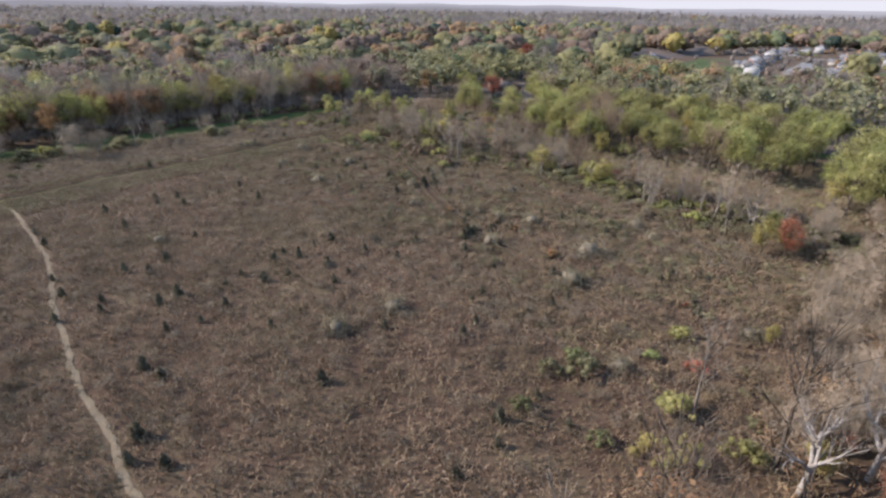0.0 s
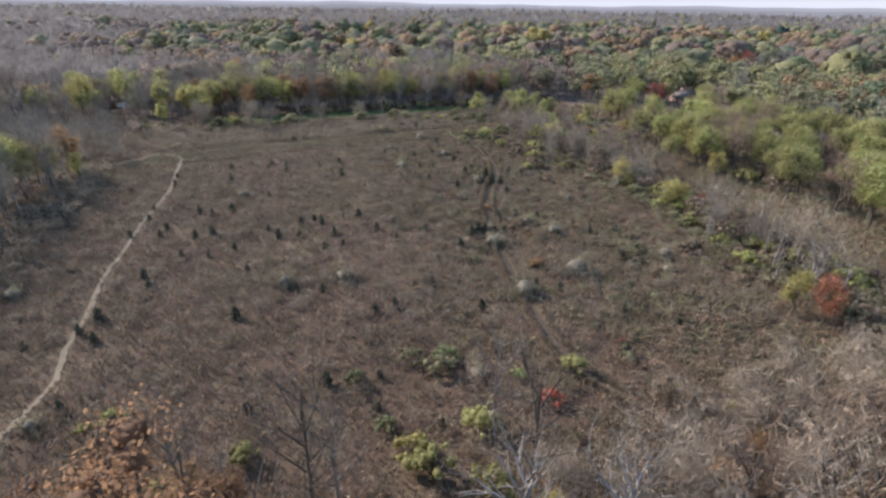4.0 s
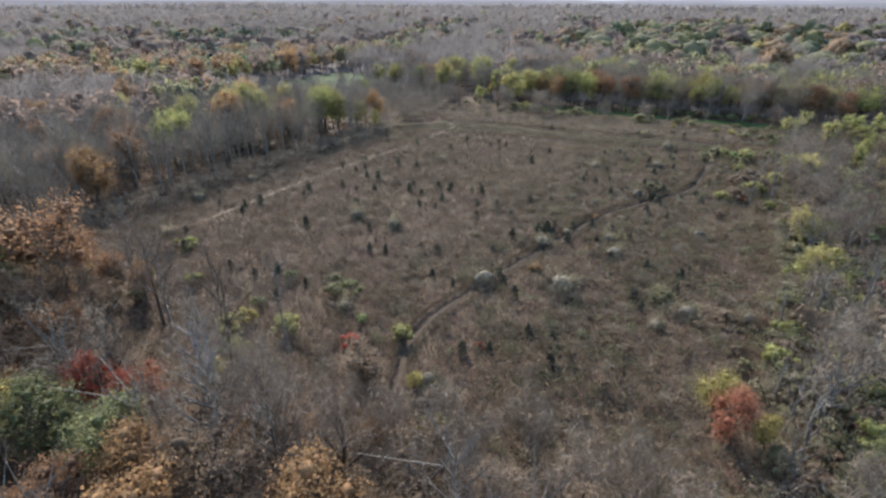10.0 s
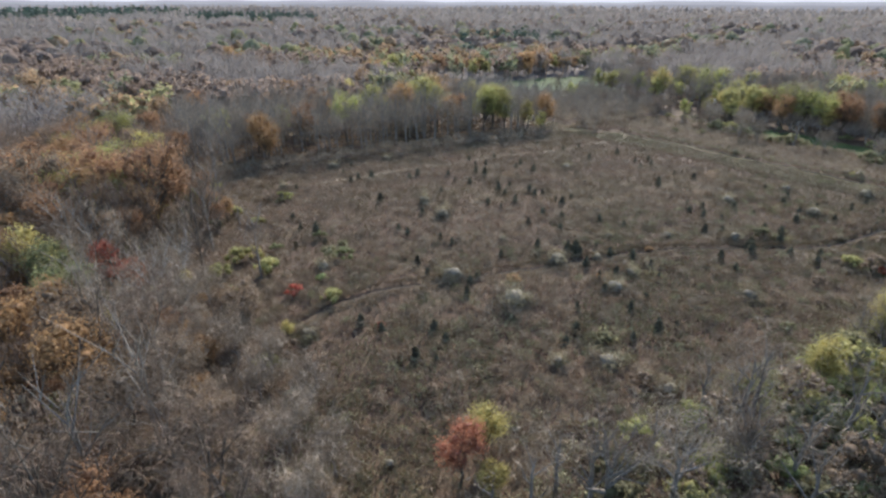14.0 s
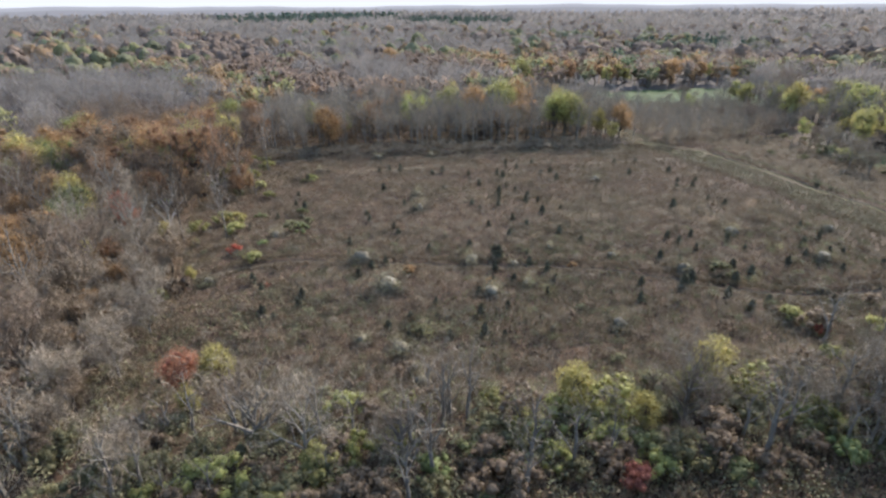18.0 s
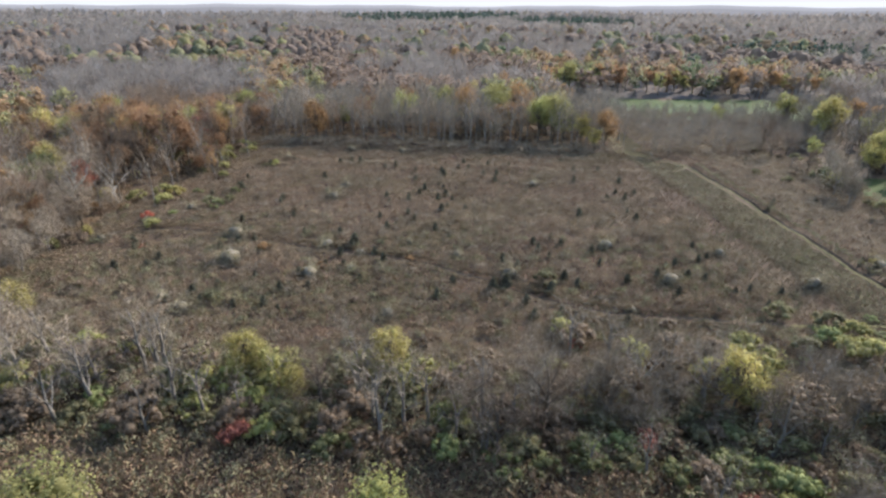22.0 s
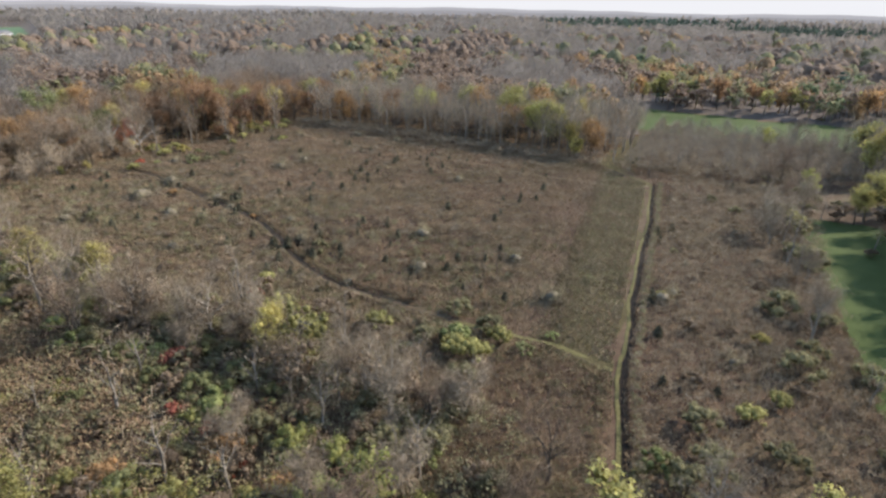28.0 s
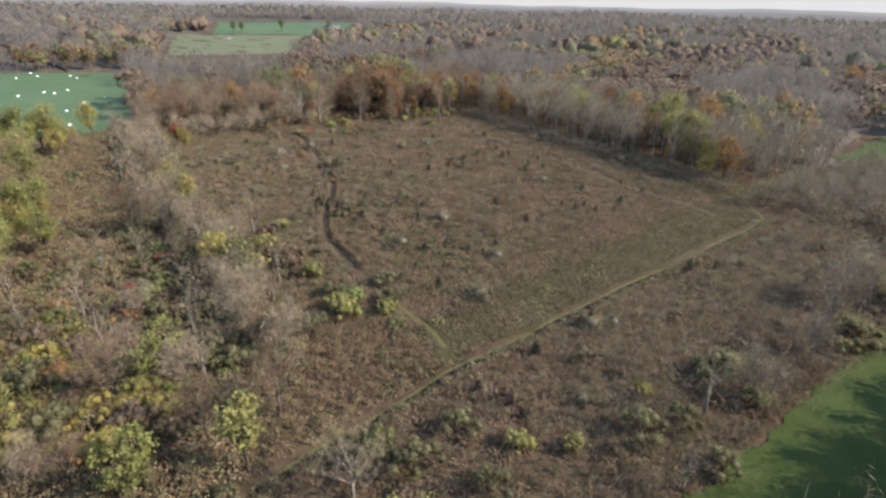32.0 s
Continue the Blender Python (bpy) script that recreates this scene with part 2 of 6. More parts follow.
FAR = {
    # far_ colours: mostly greyed and blued to stand in for haze
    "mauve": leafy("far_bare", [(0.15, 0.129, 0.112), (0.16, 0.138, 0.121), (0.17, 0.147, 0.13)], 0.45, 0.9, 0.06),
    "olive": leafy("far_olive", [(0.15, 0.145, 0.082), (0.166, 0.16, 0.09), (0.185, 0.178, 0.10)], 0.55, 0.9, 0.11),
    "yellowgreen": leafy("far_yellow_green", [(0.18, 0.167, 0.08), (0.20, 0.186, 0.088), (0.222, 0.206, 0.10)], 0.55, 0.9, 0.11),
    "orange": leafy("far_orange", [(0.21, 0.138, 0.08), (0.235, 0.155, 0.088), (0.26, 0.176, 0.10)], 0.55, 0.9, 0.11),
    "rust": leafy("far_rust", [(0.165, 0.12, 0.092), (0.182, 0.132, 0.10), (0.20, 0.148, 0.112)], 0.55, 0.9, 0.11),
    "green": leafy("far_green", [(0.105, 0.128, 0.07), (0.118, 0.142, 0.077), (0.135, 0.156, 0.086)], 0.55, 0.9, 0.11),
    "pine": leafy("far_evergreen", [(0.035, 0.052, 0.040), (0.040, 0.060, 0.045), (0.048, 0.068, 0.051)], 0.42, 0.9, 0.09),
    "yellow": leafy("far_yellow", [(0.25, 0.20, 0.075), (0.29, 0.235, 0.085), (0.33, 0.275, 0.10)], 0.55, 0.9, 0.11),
    "thicket": leafy("grey_thicket", [(0.136, 0.108, 0.077), (0.16, 0.129, 0.092), (0.189, 0.156, 0.114)], 0.42, 0.9, 0.25),
    "litter": leafy("leaf_litter_brush", [(0.145, 0.090, 0.054), (0.168, 0.106, 0.062), (0.195, 0.124, 0.07), (0.172, 0.132, 0.07)], 0.25, 0.9, 0.2),
    "scrub": leafy("mixed_scrub", [(0.138, 0.086, 0.056), (0.160, 0.105, 0.066), (0.170, 0.128, 0.075), (0.148, 0.126, 0.07)], 0.12, 0.9, 0.3),
    "scrubgreen": leafy("green_scrub", [(0.118, 0.106, 0.058), (0.146, 0.133, 0.072), (0.178, 0.162, 0.09)], 0.2, 0.9, 0.3),
}


# ---- the lie of the land ----
def hz(x, y):
    x, y = np.asarray(x, float), np.asarray(y, float)
    a = 0.22 * np.sin(x * 0.11 + 1.0) * np.sin(y * 0.083) + 0.15 * np.sin(x * 0.23 - y * 0.19) + 0.07 * np.sin(x * 0.61 + y * 0.47)
    d = np.hypot(x - 60, y - 80)
    far = np.clip((d - 500) / 1500, 0, 1)
    a = a + math.tan(radians(SLOPE)) * np.clip(x, -250, 300) * np.clip(1.5 - d / 800, 0, 1)
    return a + far * (4 * np.sin(x * 0.0031 + 0.5) * np.sin(y * 0.0043 + 1.3) + 2.5 * np.sin(x * 0.0083 - y * 0.0061) - 1.0)


def mesh(name, v, faces, material, smooth=True):
    """A mesh from arrays: vertices, and faces of one length (n by 3 or n by 4)."""
    me = bpy.data.meshes.new(name)
    v = np.ascontiguousarray(v, np.float32)
    f = np.ascontiguousarray(faces, np.int32)
    me.vertices.add(len(v))
    me.vertices.foreach_set("co", v.ravel())
    me.loops.add(f.size)
    me.loops.foreach_set("vertex_index", f.ravel())
    me.polygons.add(len(f))
    me.polygons.foreach_set("loop_start", np.arange(0, f.size, f.shape[1], dtype=np.int32))
    if smooth:
        me.polygons.foreach_set("use_smooth", np.ones(len(f), bool))
    me.update(calc_edges=True)
    me.materials.append(material)
    return me


def steps(a, b, fine, out):
    inner = list(np.arange(a, b + 0.01, fine))
    s, x, hi = fine, b, []
    while x < out:
        s *= 1.13
        x += s
        hi.append(min(x, out))
    s, x, lo = fine, a, []
    while x > -out:
        s *= 1.13
        x -= s
        lo.append(max(x, -out))
    return np.array(lo[::-1] + inner + hi)


def grid_mesh(name, xs, ys, material, lift=0.0, lumps=0.0):
    X, Y = np.meshgrid(xs, ys)
    rr = np.random.RandomState(77)
    dip = lumps * rr.uniform(0, 1, X.shape) ** 2 * (np.hypot(X - 60, Y - 80) < 160)
    v = np.stack([X.ravel(), Y.ravel(), (hz(X, Y) - dip).ravel() + lift], 1)
    w = len(xs)
    i = (np.arange(len(ys) - 1)[:, None] * w + np.arange(w - 1)[None]).ravel()
    return mesh(name, v, np.stack([i, i + 1, i + w + 1, i + w], 1), material)


ground = new("ground", grid_mesh("ground", steps(-24, 130, 1.0, 4950), steps(-12, 190, 1.0, 4950), GROUND, 0.0, 0.12))
tagged(ground, "brown autumn meadow ground of dead grass and soil", "ground", kind="structure")


def ring(name, radius, top, material):
    a = np.linspace(0, 2 * math.pi, 361)[:-1]
    wob = top * (1 + 0.07 * np.sin(a * 9 + 1) + 0.05 * np.sin(a * 23) + 0.03 * np.sin(a * 61))
    lo = np.stack([60 + radius * np.cos(a), 80 + radius * np.sin(a), np.full(360, -40.0)], 1)
    hi = np.stack([60 + radius * np.cos(a), 80 + radius * np.sin(a), wob], 1)
    i = np.arange(360)
    j = (i + 1) % 360
    return new(name, mesh(name, np.concatenate([lo, hi]), np.stack([i, j, j + 360, i + 360], 1), material))


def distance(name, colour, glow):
    """Plain far distance: woods or sky, with miles of hazy air painted as glow."""
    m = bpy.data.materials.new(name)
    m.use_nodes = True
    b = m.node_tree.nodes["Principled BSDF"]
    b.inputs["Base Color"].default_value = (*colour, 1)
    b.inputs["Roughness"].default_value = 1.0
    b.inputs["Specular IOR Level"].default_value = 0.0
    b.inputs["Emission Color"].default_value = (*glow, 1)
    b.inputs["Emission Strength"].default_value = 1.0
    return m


tagged(ring("backdrop", 4700, 330, distance("pale_sky", (0.02, 0.02, 0.02), (0.21, 0.225, 0.25))), "pale blue-grey sky low over the horizon", "sky", kind="structure")
# the ridges' haze is this glow, paler on the farther one
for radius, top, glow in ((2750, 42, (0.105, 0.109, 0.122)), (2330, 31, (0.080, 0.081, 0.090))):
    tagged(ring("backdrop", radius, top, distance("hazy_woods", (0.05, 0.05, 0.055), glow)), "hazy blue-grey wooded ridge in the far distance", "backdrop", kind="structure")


def patch(name, corners, material, label, lift=0.05, cell=3.0, rag=0.6):
    """A flat area of ground cover with four corners and uneven edges, following the land."""
    c = np.array(corners, float)
    nu = max(2, int(np.hypot(*(c[1] - c[0])) / cell))
    nv = max(2, int(np.hypot(*(c[3] - c[0])) / cell))
    u, v = np.meshgrid(np.linspace(0, 1, nu), np.linspace(0, 1, nv))
    u, v = u.ravel()[:, None], v.ravel()[:, None]
    p = c[0] * (1 - u) * (1 - v) + c[1] * u * (1 - v) + c[2] * u * v + c[3] * (1 - u) * v
    edge = ((u < 1e-6) | (u > 1 - 1e-6) | (v < 1e-6) | (v > 1 - 1e-6)).ravel()
    rr = np.random.RandomState(len(name) * 7 + int(abs(c[0, 0])))
    p = p + rr.normal(0, rag, p.shape) * edge[:, None]
    z = hz(p[:, 0], p[:, 1]) + lift
    i = (np.arange(nv - 1)[:, None] * nu + np.arange(nu - 1)[None]).ravel()
    ob = new(name, mesh(name, np.column_stack([p, z]), np.stack([i, i + 1, i + nu + 1, i + nu], 1), material))
    return tagged(ob, label, "ground", kind="structure")


def along(points, gap=1.0):
    """The points of a bent line, at even gaps, rounded at the bends."""
    p = np.array(points, float)
    s = np.concatenate([[0], np.cumsum(np.hypot(*np.diff(p, axis=0).T))])
    q = np.arange(0, s[-1], gap)
    x, y = np.interp(q, s, p[:, 0]), np.interp(q, s, p[:, 1])
    w = np.ones(5) / 5
    if len(x) > 12:
        x[2:-2], y[2:-2] = np.convolve(x, w, "valid"), np.convolve(y, w, "valid")
    return np.stack([x, y], 1)


def trail(name, points, width, material, label, seed=1, sway=0.9):
    p = along(points)
    rr = np.random.RandomState(seed)
    d = np.gradient(p, axis=0)
    d /= np.hypot(*d.T)[:, None]
    nrm = np.stack([-d[:, 1], d[:, 0]], 1)
    wob = np.convolve(rr.normal(0, 1, len(p) + 8), np.ones(9) / 9, "valid") * sway
    p = p + nrm * wob[:, None]
    rows = []
    for k in (-1, -0.4, 0.4, 1):
        w = width / 2 * k * (1 + rr.uniform(-0.25, 0.25, len(p)) * (abs(k) == 1))
        q = p + nrm * w[:, None]
        rows.append(np.column_stack([q, hz(q[:, 0], q[:, 1]) + 0.06 - 0.03 * (abs(k) == 1)]))
    n = len(p)
    v = np.concatenate(rows)
    i = np.concatenate([np.arange(n - 1) + n * r for r in range(3)])
    ob = new(name, mesh(name, v, np.stack([i, i + 1, i + n + 1, i + n], 1), material))
    return tagged(ob, label, "trail", kind="structure")


TRAIL_A = [(1, 27), (2.5, 32), (3.5, 38), (2.5, 45), (2, 62), (2.5, 75), (3.5, 89), (5, 107), (4, 125), (3, 140), (-2, 146)]
TRAIL_B = [(70, 6), (66.4, 15), (62.6, 22.3), (62.2, 30), (63.4, 38), (64.6, 47), (66.6, 58), (68.8, 67.6), (72, 80), (76.5, 90), (81, 97.5), (84.8, 108), (85.6, 118), (86, 126), (86.2, 134), (85, 142), (84.2, 147), (85, 152), (86.2, 156)]
TRAIL_C = [(113, 162.5), (103.3, 160), (98.8, 159), (92.2, 157.6), (86.4, 156.1), (77, 155.4), (68, 154), (44, 151.5), (24, 149.5), (-3, 146), (-16, 131), (-40, 130), (-85, 129), (-125, 124)]
trail("trail", TRAIL_A, 0.75, TRAIL, "straw-coloured trodden footpath through brown meadow", 1)
trail("trail", TRAIL_B[:15], 0.75, WORN, "narrow footpath winding through brown meadow", 2, 0.6)
trail("trail", TRAIL_B[14:], 0.8, TRAILG, "narrow yellowish end of the footpath", 6, 0.3)
trail("trail", [(4.4, 135.5), (3, 140), (2.2, 146.8)], 0.6, TRAILG, "short mown yellowish link between two grass paths", 4)
trail("trail", [(104, 158.5), (99.5, 163), (97.5, 167)], 0.9, TRAILG, "short green grass spur beside the mown path", 5)
# shadow of the growth north of the path, painted as a dark strip
trail("trail", [(x - 0.1, y + 0.75) for x, y in TRAIL_C[:10]], 0.8, PATH_SHADOW, "dark bare rut beside the mown path", 3, 0.4)
trail("trail", TRAIL_C, 0.5, TRAILG, "mown yellowish grass path along the meadow's edge", 3, 0.4)
patch("mown_strip", [(-12, 131), (88, 146), (86.5, 155.6), (-3, 145)], MOWN, "mown brown strip of meadow beside a path", 0.03, 2.6, 0.7)
patch("mown_track", [(-15, 128.5), (-84, 125.5), (-84, 132.5), (-10, 140)], MOWN, "mown tan-brown track between wood and thicket", 0.045)
patch("lawn", [(6, 178.5), (118, 187), (118, 197), (4, 195)], LAWN, "bright green mown lawn with tree shadows", 0.07, 1.5, 0.4)
patch("lawn", [(-80, 126), (-80, 226), (-140, 250), (-135, 118)], LAWN, "bright green mown lawn between trees", 0.2)
patch("lawn", [(150, 172), (196, 156), (204, 168), (160, 182)], LAWN, "strip of green lawn beside a dark red tree", 0.05)
patch("lawn", [(320, 175), (390, 140), (500, 165), (470, 205)], LAWN, "green lawn among suburban houses", 0.05, 6)
patch("lawn", [(285, 150), (300, 90), (470, 60), (480, 112)], LAWN, "green lawn before a row of suburban houses", 0.05, 6)
patch("lawn", [(180, 38), (205, 32), (210, 48), (186, 54)], LAWN, "small green lawn among trees", 0.05)
patch("lawn", [(20, 450), (70, 425), (90, 470), (35, 490)], LAWN, "green lawn among distant trees", 0.05, 6)
patch("hay_field", [(111, 8), (190, -8), (200, -209), (97, -184)], CROP, "green hay field with wrapped bales", 0.22, 3)
patch("far_field", [(-130, -1057), (-386, -962), (-200, -556), (-29, -606)], CROP, "distant green farm field", 0.3, 12, 2)
patch("far_field", [(14, -604), (-152, -546), (-62, -290), (64, -290)], PASTURE, "distant pale green pasture", 0.2, 12, 2)
patch("far_field", [(-265, -130), (-285, -185), (-315, -185), (-300, -115)], LAWN, "distant pale green clearing in the woods", 0.2, 8, 2)
ASPHALT = earthy("worn_asphalt", [(0.3, (0.10, 0.097, 0.093)), (0.5, (0.13, 0.127, 0.12)), (0.7, (0.165, 0.16, 0.153))], [(0.1, 0.5), (2.0, 0.5)], 0.2)
patch("road", [(385, 108), (560, 138), (556, 150), (384, 121)], ASPHALT, "pale grey suburban street between houses", 0.09, 6, 0.2)
patch("road", [(462, 75), (470, 76), (470, 122), (462, 121)], ASPHALT, "pale grey side street between houses", 0.12, 6, 0.2)


# ---- trees ----
def lump(cuts):
    """A unit ball of squares: a cube cut into cells and rounded."""
    bm = bmesh.new()
    bmesh.ops.create_cube(bm, size=2)
    if cuts > 1:
        bmesh.ops.subdivide_edges(bm, edges=bm.edges[:], cuts=cuts - 1, use_grid_fill=True)
    v = np.array([q.co[:] for q in bm.verts])
    f = np.array([[q.index for q in p.verts] for p in bm.faces])
    bm.free()
    return v / np.linalg.norm(v, axis=1)[:, None], f


LUMP = {1: lump(1), 2: lump(2)}


class Acc:
    """Gathers four-sided faces for one mesh."""

    def __init__(self):
        self.v, self.f, self.n, self.smooth = [], [], 0, True

    def add(self, v, f):
        self.v.append(np.asarray(v, float))
        self.f.append(np.asarray(f, int) + self.n)
        self.n += len(v)

    def tube(self, p0, p1, r0, r1, sides=5):
        p0, p1 = np.asarray(p0, float), np.asarray(p1, float)
        d = p1 - p0
        d = d / (np.linalg.norm(d) + 1e-9)
        a = np.cross(d, (0.3, 0.9, 0.2))
        a /= np.linalg.norm(a)
        b = np.cross(d, a)
        t = np.arange(sides) * 2 * math.pi / sides
        c = np.cos(t)[:, None] * a + np.sin(t)[:, None] * b
        i = np.arange(sides)
        j = (i + 1) % sides
        self.add(np.concatenate([p0 + c * r0, p1 + c * r1]), np.stack([i, j, j + sides, i + sides], 1))

    def leaves(self, centres, size, rr, out=None, long=1.0, upright=0.0, ragged=0.75):
        """Leaf-like diamonds at the centres, turned at random or facing out."""
        n = len(centres)
        if n == 0:
            return
        nrm = rr.normal(0, 1, (n, 3))
        if out is not None:
            nrm = nrm * ragged + out * 1.2
        if upright:
            nrm[:, 2] *= 1 - upright
        nrm /= np.linalg.norm(nrm, axis=1)[:, None] + 1e-9
        ref = rr.normal(0, 1, (n, 3))
        if upright:
            ref = ref * (1 - upright) + np.array([0, 0, 1.0]) * upright
        a = ref - nrm * (ref * nrm).sum(1)[:, None]
        a /= np.linalg.norm(a, axis=1)[:, None] + 1e-9
        b = np.cross(nrm, a)
        s = size * rr.uniform(0.6, 1.4, n)[:, None]
        a, b = a * s * long, b * s
        k = rr.uniform(-0.3, 0.3, (n, 1))
        v = np.stack([centres - a, centres + b * 0.7 + a * k, centres + a, centres - b * 0.7 + a * k], 1).reshape(-1, 3)
        self.add(v, np.arange(4 * n).reshape(n, 4))

    def cores(self, centres, radii, rr, cuts=2, rough=0.22):
        """The dense inner foliage of leaf masses: uneven rounded lumps at the centres."""
        sv, sf = LUMP[cuts]
        n, m = len(centres), len(sv)
        radii = np.asarray(radii, float)
        if radii.ndim == 1:
            radii = np.repeat(radii[:, None], 3, 1)
        v = sv[None] * (1 + rr.uniform(-rough, rough, (n, m)))[:, :, None] * radii[:, None, :] + centres[:, None, :]
        f = sf[None] + (np.arange(n) * m)[:, None, None]
        self.add(v.reshape(-1, 3), f.reshape(-1, 4))

    def make(self, name, material):
        return mesh(name, np.concatenate(self.v), np.concatenate(self.f), material, self.smooth)


def hang(name, me, parent, label=""):
    ob = new(name, me)
    ob.parent = parent
    if label:
        ob["label"] = label
    return ob


def thing(name, label, category, kind="", group=""):
    return tagged(new(name), label, category, group, kind)


def grow(rr, height, spread, limbs=6, levels=3, lean=0.0, fork=0.32):
    """The branches of a tree as rows of start, end, radii, level and limb number."""
    out = []
    tr = height * 0.019 + 0.05
    top = np.array([rr.normal(0, lean + 0.02) * height, rr.normal(0, lean + 0.02) * height, height * 0.62])
    knots = [np.zeros(3)]
    for k in range(1, 5):
        knots.append(top * k / 4 + rr.normal(0, height * 0.012, 3) * (k < 4))
    for k in range(4):
        out.append((knots[k], knots[k + 1], tr * (1 - 0.2 * k), tr * (1 - 0.2 * (k + 1)), 0, -1))
    def shoot(p, d, length, r, level, limb):
        q = p
        n = 3 if level < 2 else 2
        for s in range(n):
            d = d + rr.normal(0, 0.16, 3) + np.array([0, 0, 0.07])
            d /= np.linalg.norm(d)
            e = q + d * length / n
            out.append((q, e, r * (1 - 0.28 * s), r * (1 - 0.28 * (s + 1)), level, limb))
            q = e
            if level < levels:
                for _ in range(2 if level < 2 else 3):
                    side = rr.normal(0, 1, 3)
                    side -= d * side.dot(d)
                    side /= np.linalg.norm(side) + 1e-9
                    dd = d * 0.85 + side * 0.58 + np.array([0, 0, 0.22])
                    shoot(q, dd / np.linalg.norm(dd), length * rr.uniform(0.42, 0.62), r * (1 - 0.28 * (s + 1)) * 0.62, level + 1, limb)
    for i in range(limbs):
        f = fork + (1 - fork) * i / limbs
        k = min(3, int(f * 4))
        p = knots[k] + (knots[k + 1] - knots[k]) * (f * 4 - k)
        a = i * 2.4 + rr.uniform(-0.5, 0.5)
        rise = 0.95 + 0.9 * i / limbs
        d = np.array([math.cos(a), math.sin(a), rise])
        shoot(p, d / np.linalg.norm(d), spread * rr.uniform(0.75, 1.1) * (1.1 - 0.3 * i / limbs), tr * 0.38 * (1.1 - 0.4 * i / limbs), 1, i)
    return out


def bare_tree(name, label, height, spread, bark, twig, seed, limbs=6, levels=3, light=False, fuzz=2, stout=1.0):
    rr = np.random.RandomState(seed)
    rows = grow(rr, height, spread, limbs, levels)
    root = thing(name, label, "tree")
    zmax = max(r[1][2] for r in rows)
    s = height / zmax
    trunk, tw = Acc(), Acc()
    arms = [Acc() for _ in range(limbs)]
    tips = []
    for p, q, r0, r1, lev, limb in rows:
        p, q = p * s, q * s
        if lev == 0:
            trunk.tube(p, q, r0, r1, 7)
        elif lev < levels:
            arms[limb].tube(p, q, r0 * stout, r1 * stout, 5 if lev == 1 else 3)
        else:
            tips.append((p, q, r0))
    c = np.array([q for _, q, _ in tips])
    for p, q, r in tips[::1 if light else 2]:
        tw.tube(p, q, 0.022, 0.009, 3)
    sprig = np.concatenate([c + rr.normal(0, 0.5, c.shape) for _ in range(fuzz)])
    tw.leaves(sprig, 0.03, rr, long=18.0, upright=0.45)
    hang("trunk", trunk.make("trunk", bark), root)
    for a in arms:
        hang("limb", a.make("limb", bark), root)
    hang("crown", tw.make("crown", twig), root, "crown of fine leafless twigs")
    return root


def lobes(rr, height, spread, base, count, flat=0.8):
    """Centres and radii of the leaf masses of a crown."""
    c = rr.normal(0, 1, (count, 3))
    c /= np.linalg.norm(c, axis=1)[:, None]
    c *= rr.uniform(0.35, 1.0, count)[:, None] ** 0.6
    mid, half = (height + base) / 2, (height - base) / 2
    c = c * np.array([spread, spread, half]) * 0.68
    c[:, 2] += mid
    r = rr.uniform(0.2, 0.42, count) * min(spread, half)
    return c, r


def leaf_points(rr, c, r, count):
    pick = rr.choice(len(c), count, p=r ** 2 / (r ** 2).sum())
    d = rr.normal(0, 1, (count, 3))
    d /= np.linalg.norm(d, axis=1)[:, None]
    rad = r[pick] * rr.uniform(0.5, 1.2, count)
    return c[pick] + d * rad[:, None] * np.array([1, 1, 0.85]), d


def leaf_tree(name, label, height, spread, material, seed, count=1500, size=0.3, base=0.22, bark=BARK, lob=24):
    rr = np.random.RandomState(seed)
    root = thing(name, label, "tree")
    trunk, crown = Acc(), Acc()
    tr = height * 0.018 + 0.04
    bend = rr.normal(0, 0.03 * height, (4, 2))
    p = np.zeros(3)
    for k in range(4):
        q = np.array([bend[k, 0], bend[k, 1], height * 0.2 * (k + 1)])
        trunk.tube(p, q, tr * (1 - 0.22 * k), tr * (1 - 0.22 * (k + 1)), 6)
        p = q
    c, r = lobes(rr, height, spread, height * base, lob)
    for k in range(lob):
        f = rr.uniform(0.25, 0.7)
        trunk.tube((0, 0, height * f), c[k], tr * 0.4, tr * 0.12, 3)
    pts, out = leaf_points(rr, c, r, count)
    crown.cores(c, r * 0.36, rr, 1, 0.3)
    crown.leaves(pts, size, rr, out, ragged=0.9)
    hang("trunk", trunk.make("trunk", bark), root)
    hang("crown", crown.make("crown", material), root)
    return root


def cedar(name, label, height, spread, material, seed, count=420):
    rr = np.random.RandomState(seed)
    root = thing(name, label, "tree")
    trunk, crown = Acc(), Acc()
    trunk.tube((0, 0, 0), (0, 0, height * 0.9), 0.08, 0.02, 5)
    h = rr.uniform(0.04, 1, count) ** 0.8
    a = rr.uniform(0, 2 * math.pi, count)
    lump = 1 + 0.25 * np.sin(a * 3 + h * 9 + seed) + 0.15 * np.sin(a * 5 - h * 17)
    rad = spread * (1 - h) ** 0.5 * (0.4 + 0.6 * np.minimum(1, h * 6)) * lump * rr.uniform(0.55, 1.05, count)
    pts = np.stack([np.cos(a) * rad, np.sin(a) * rad, h * height], 1)
    out = np.stack([np.cos(a), np.sin(a), np.full(count, 0.5)], 1)
    crown.leaves(pts, 0.16 * spread + 0.06, rr, out, 1.5, 0.4)
    hang("trunk", trunk.make("trunk", BARK), root)
    hang("crown", crown.make("crown", material), root)
    return root


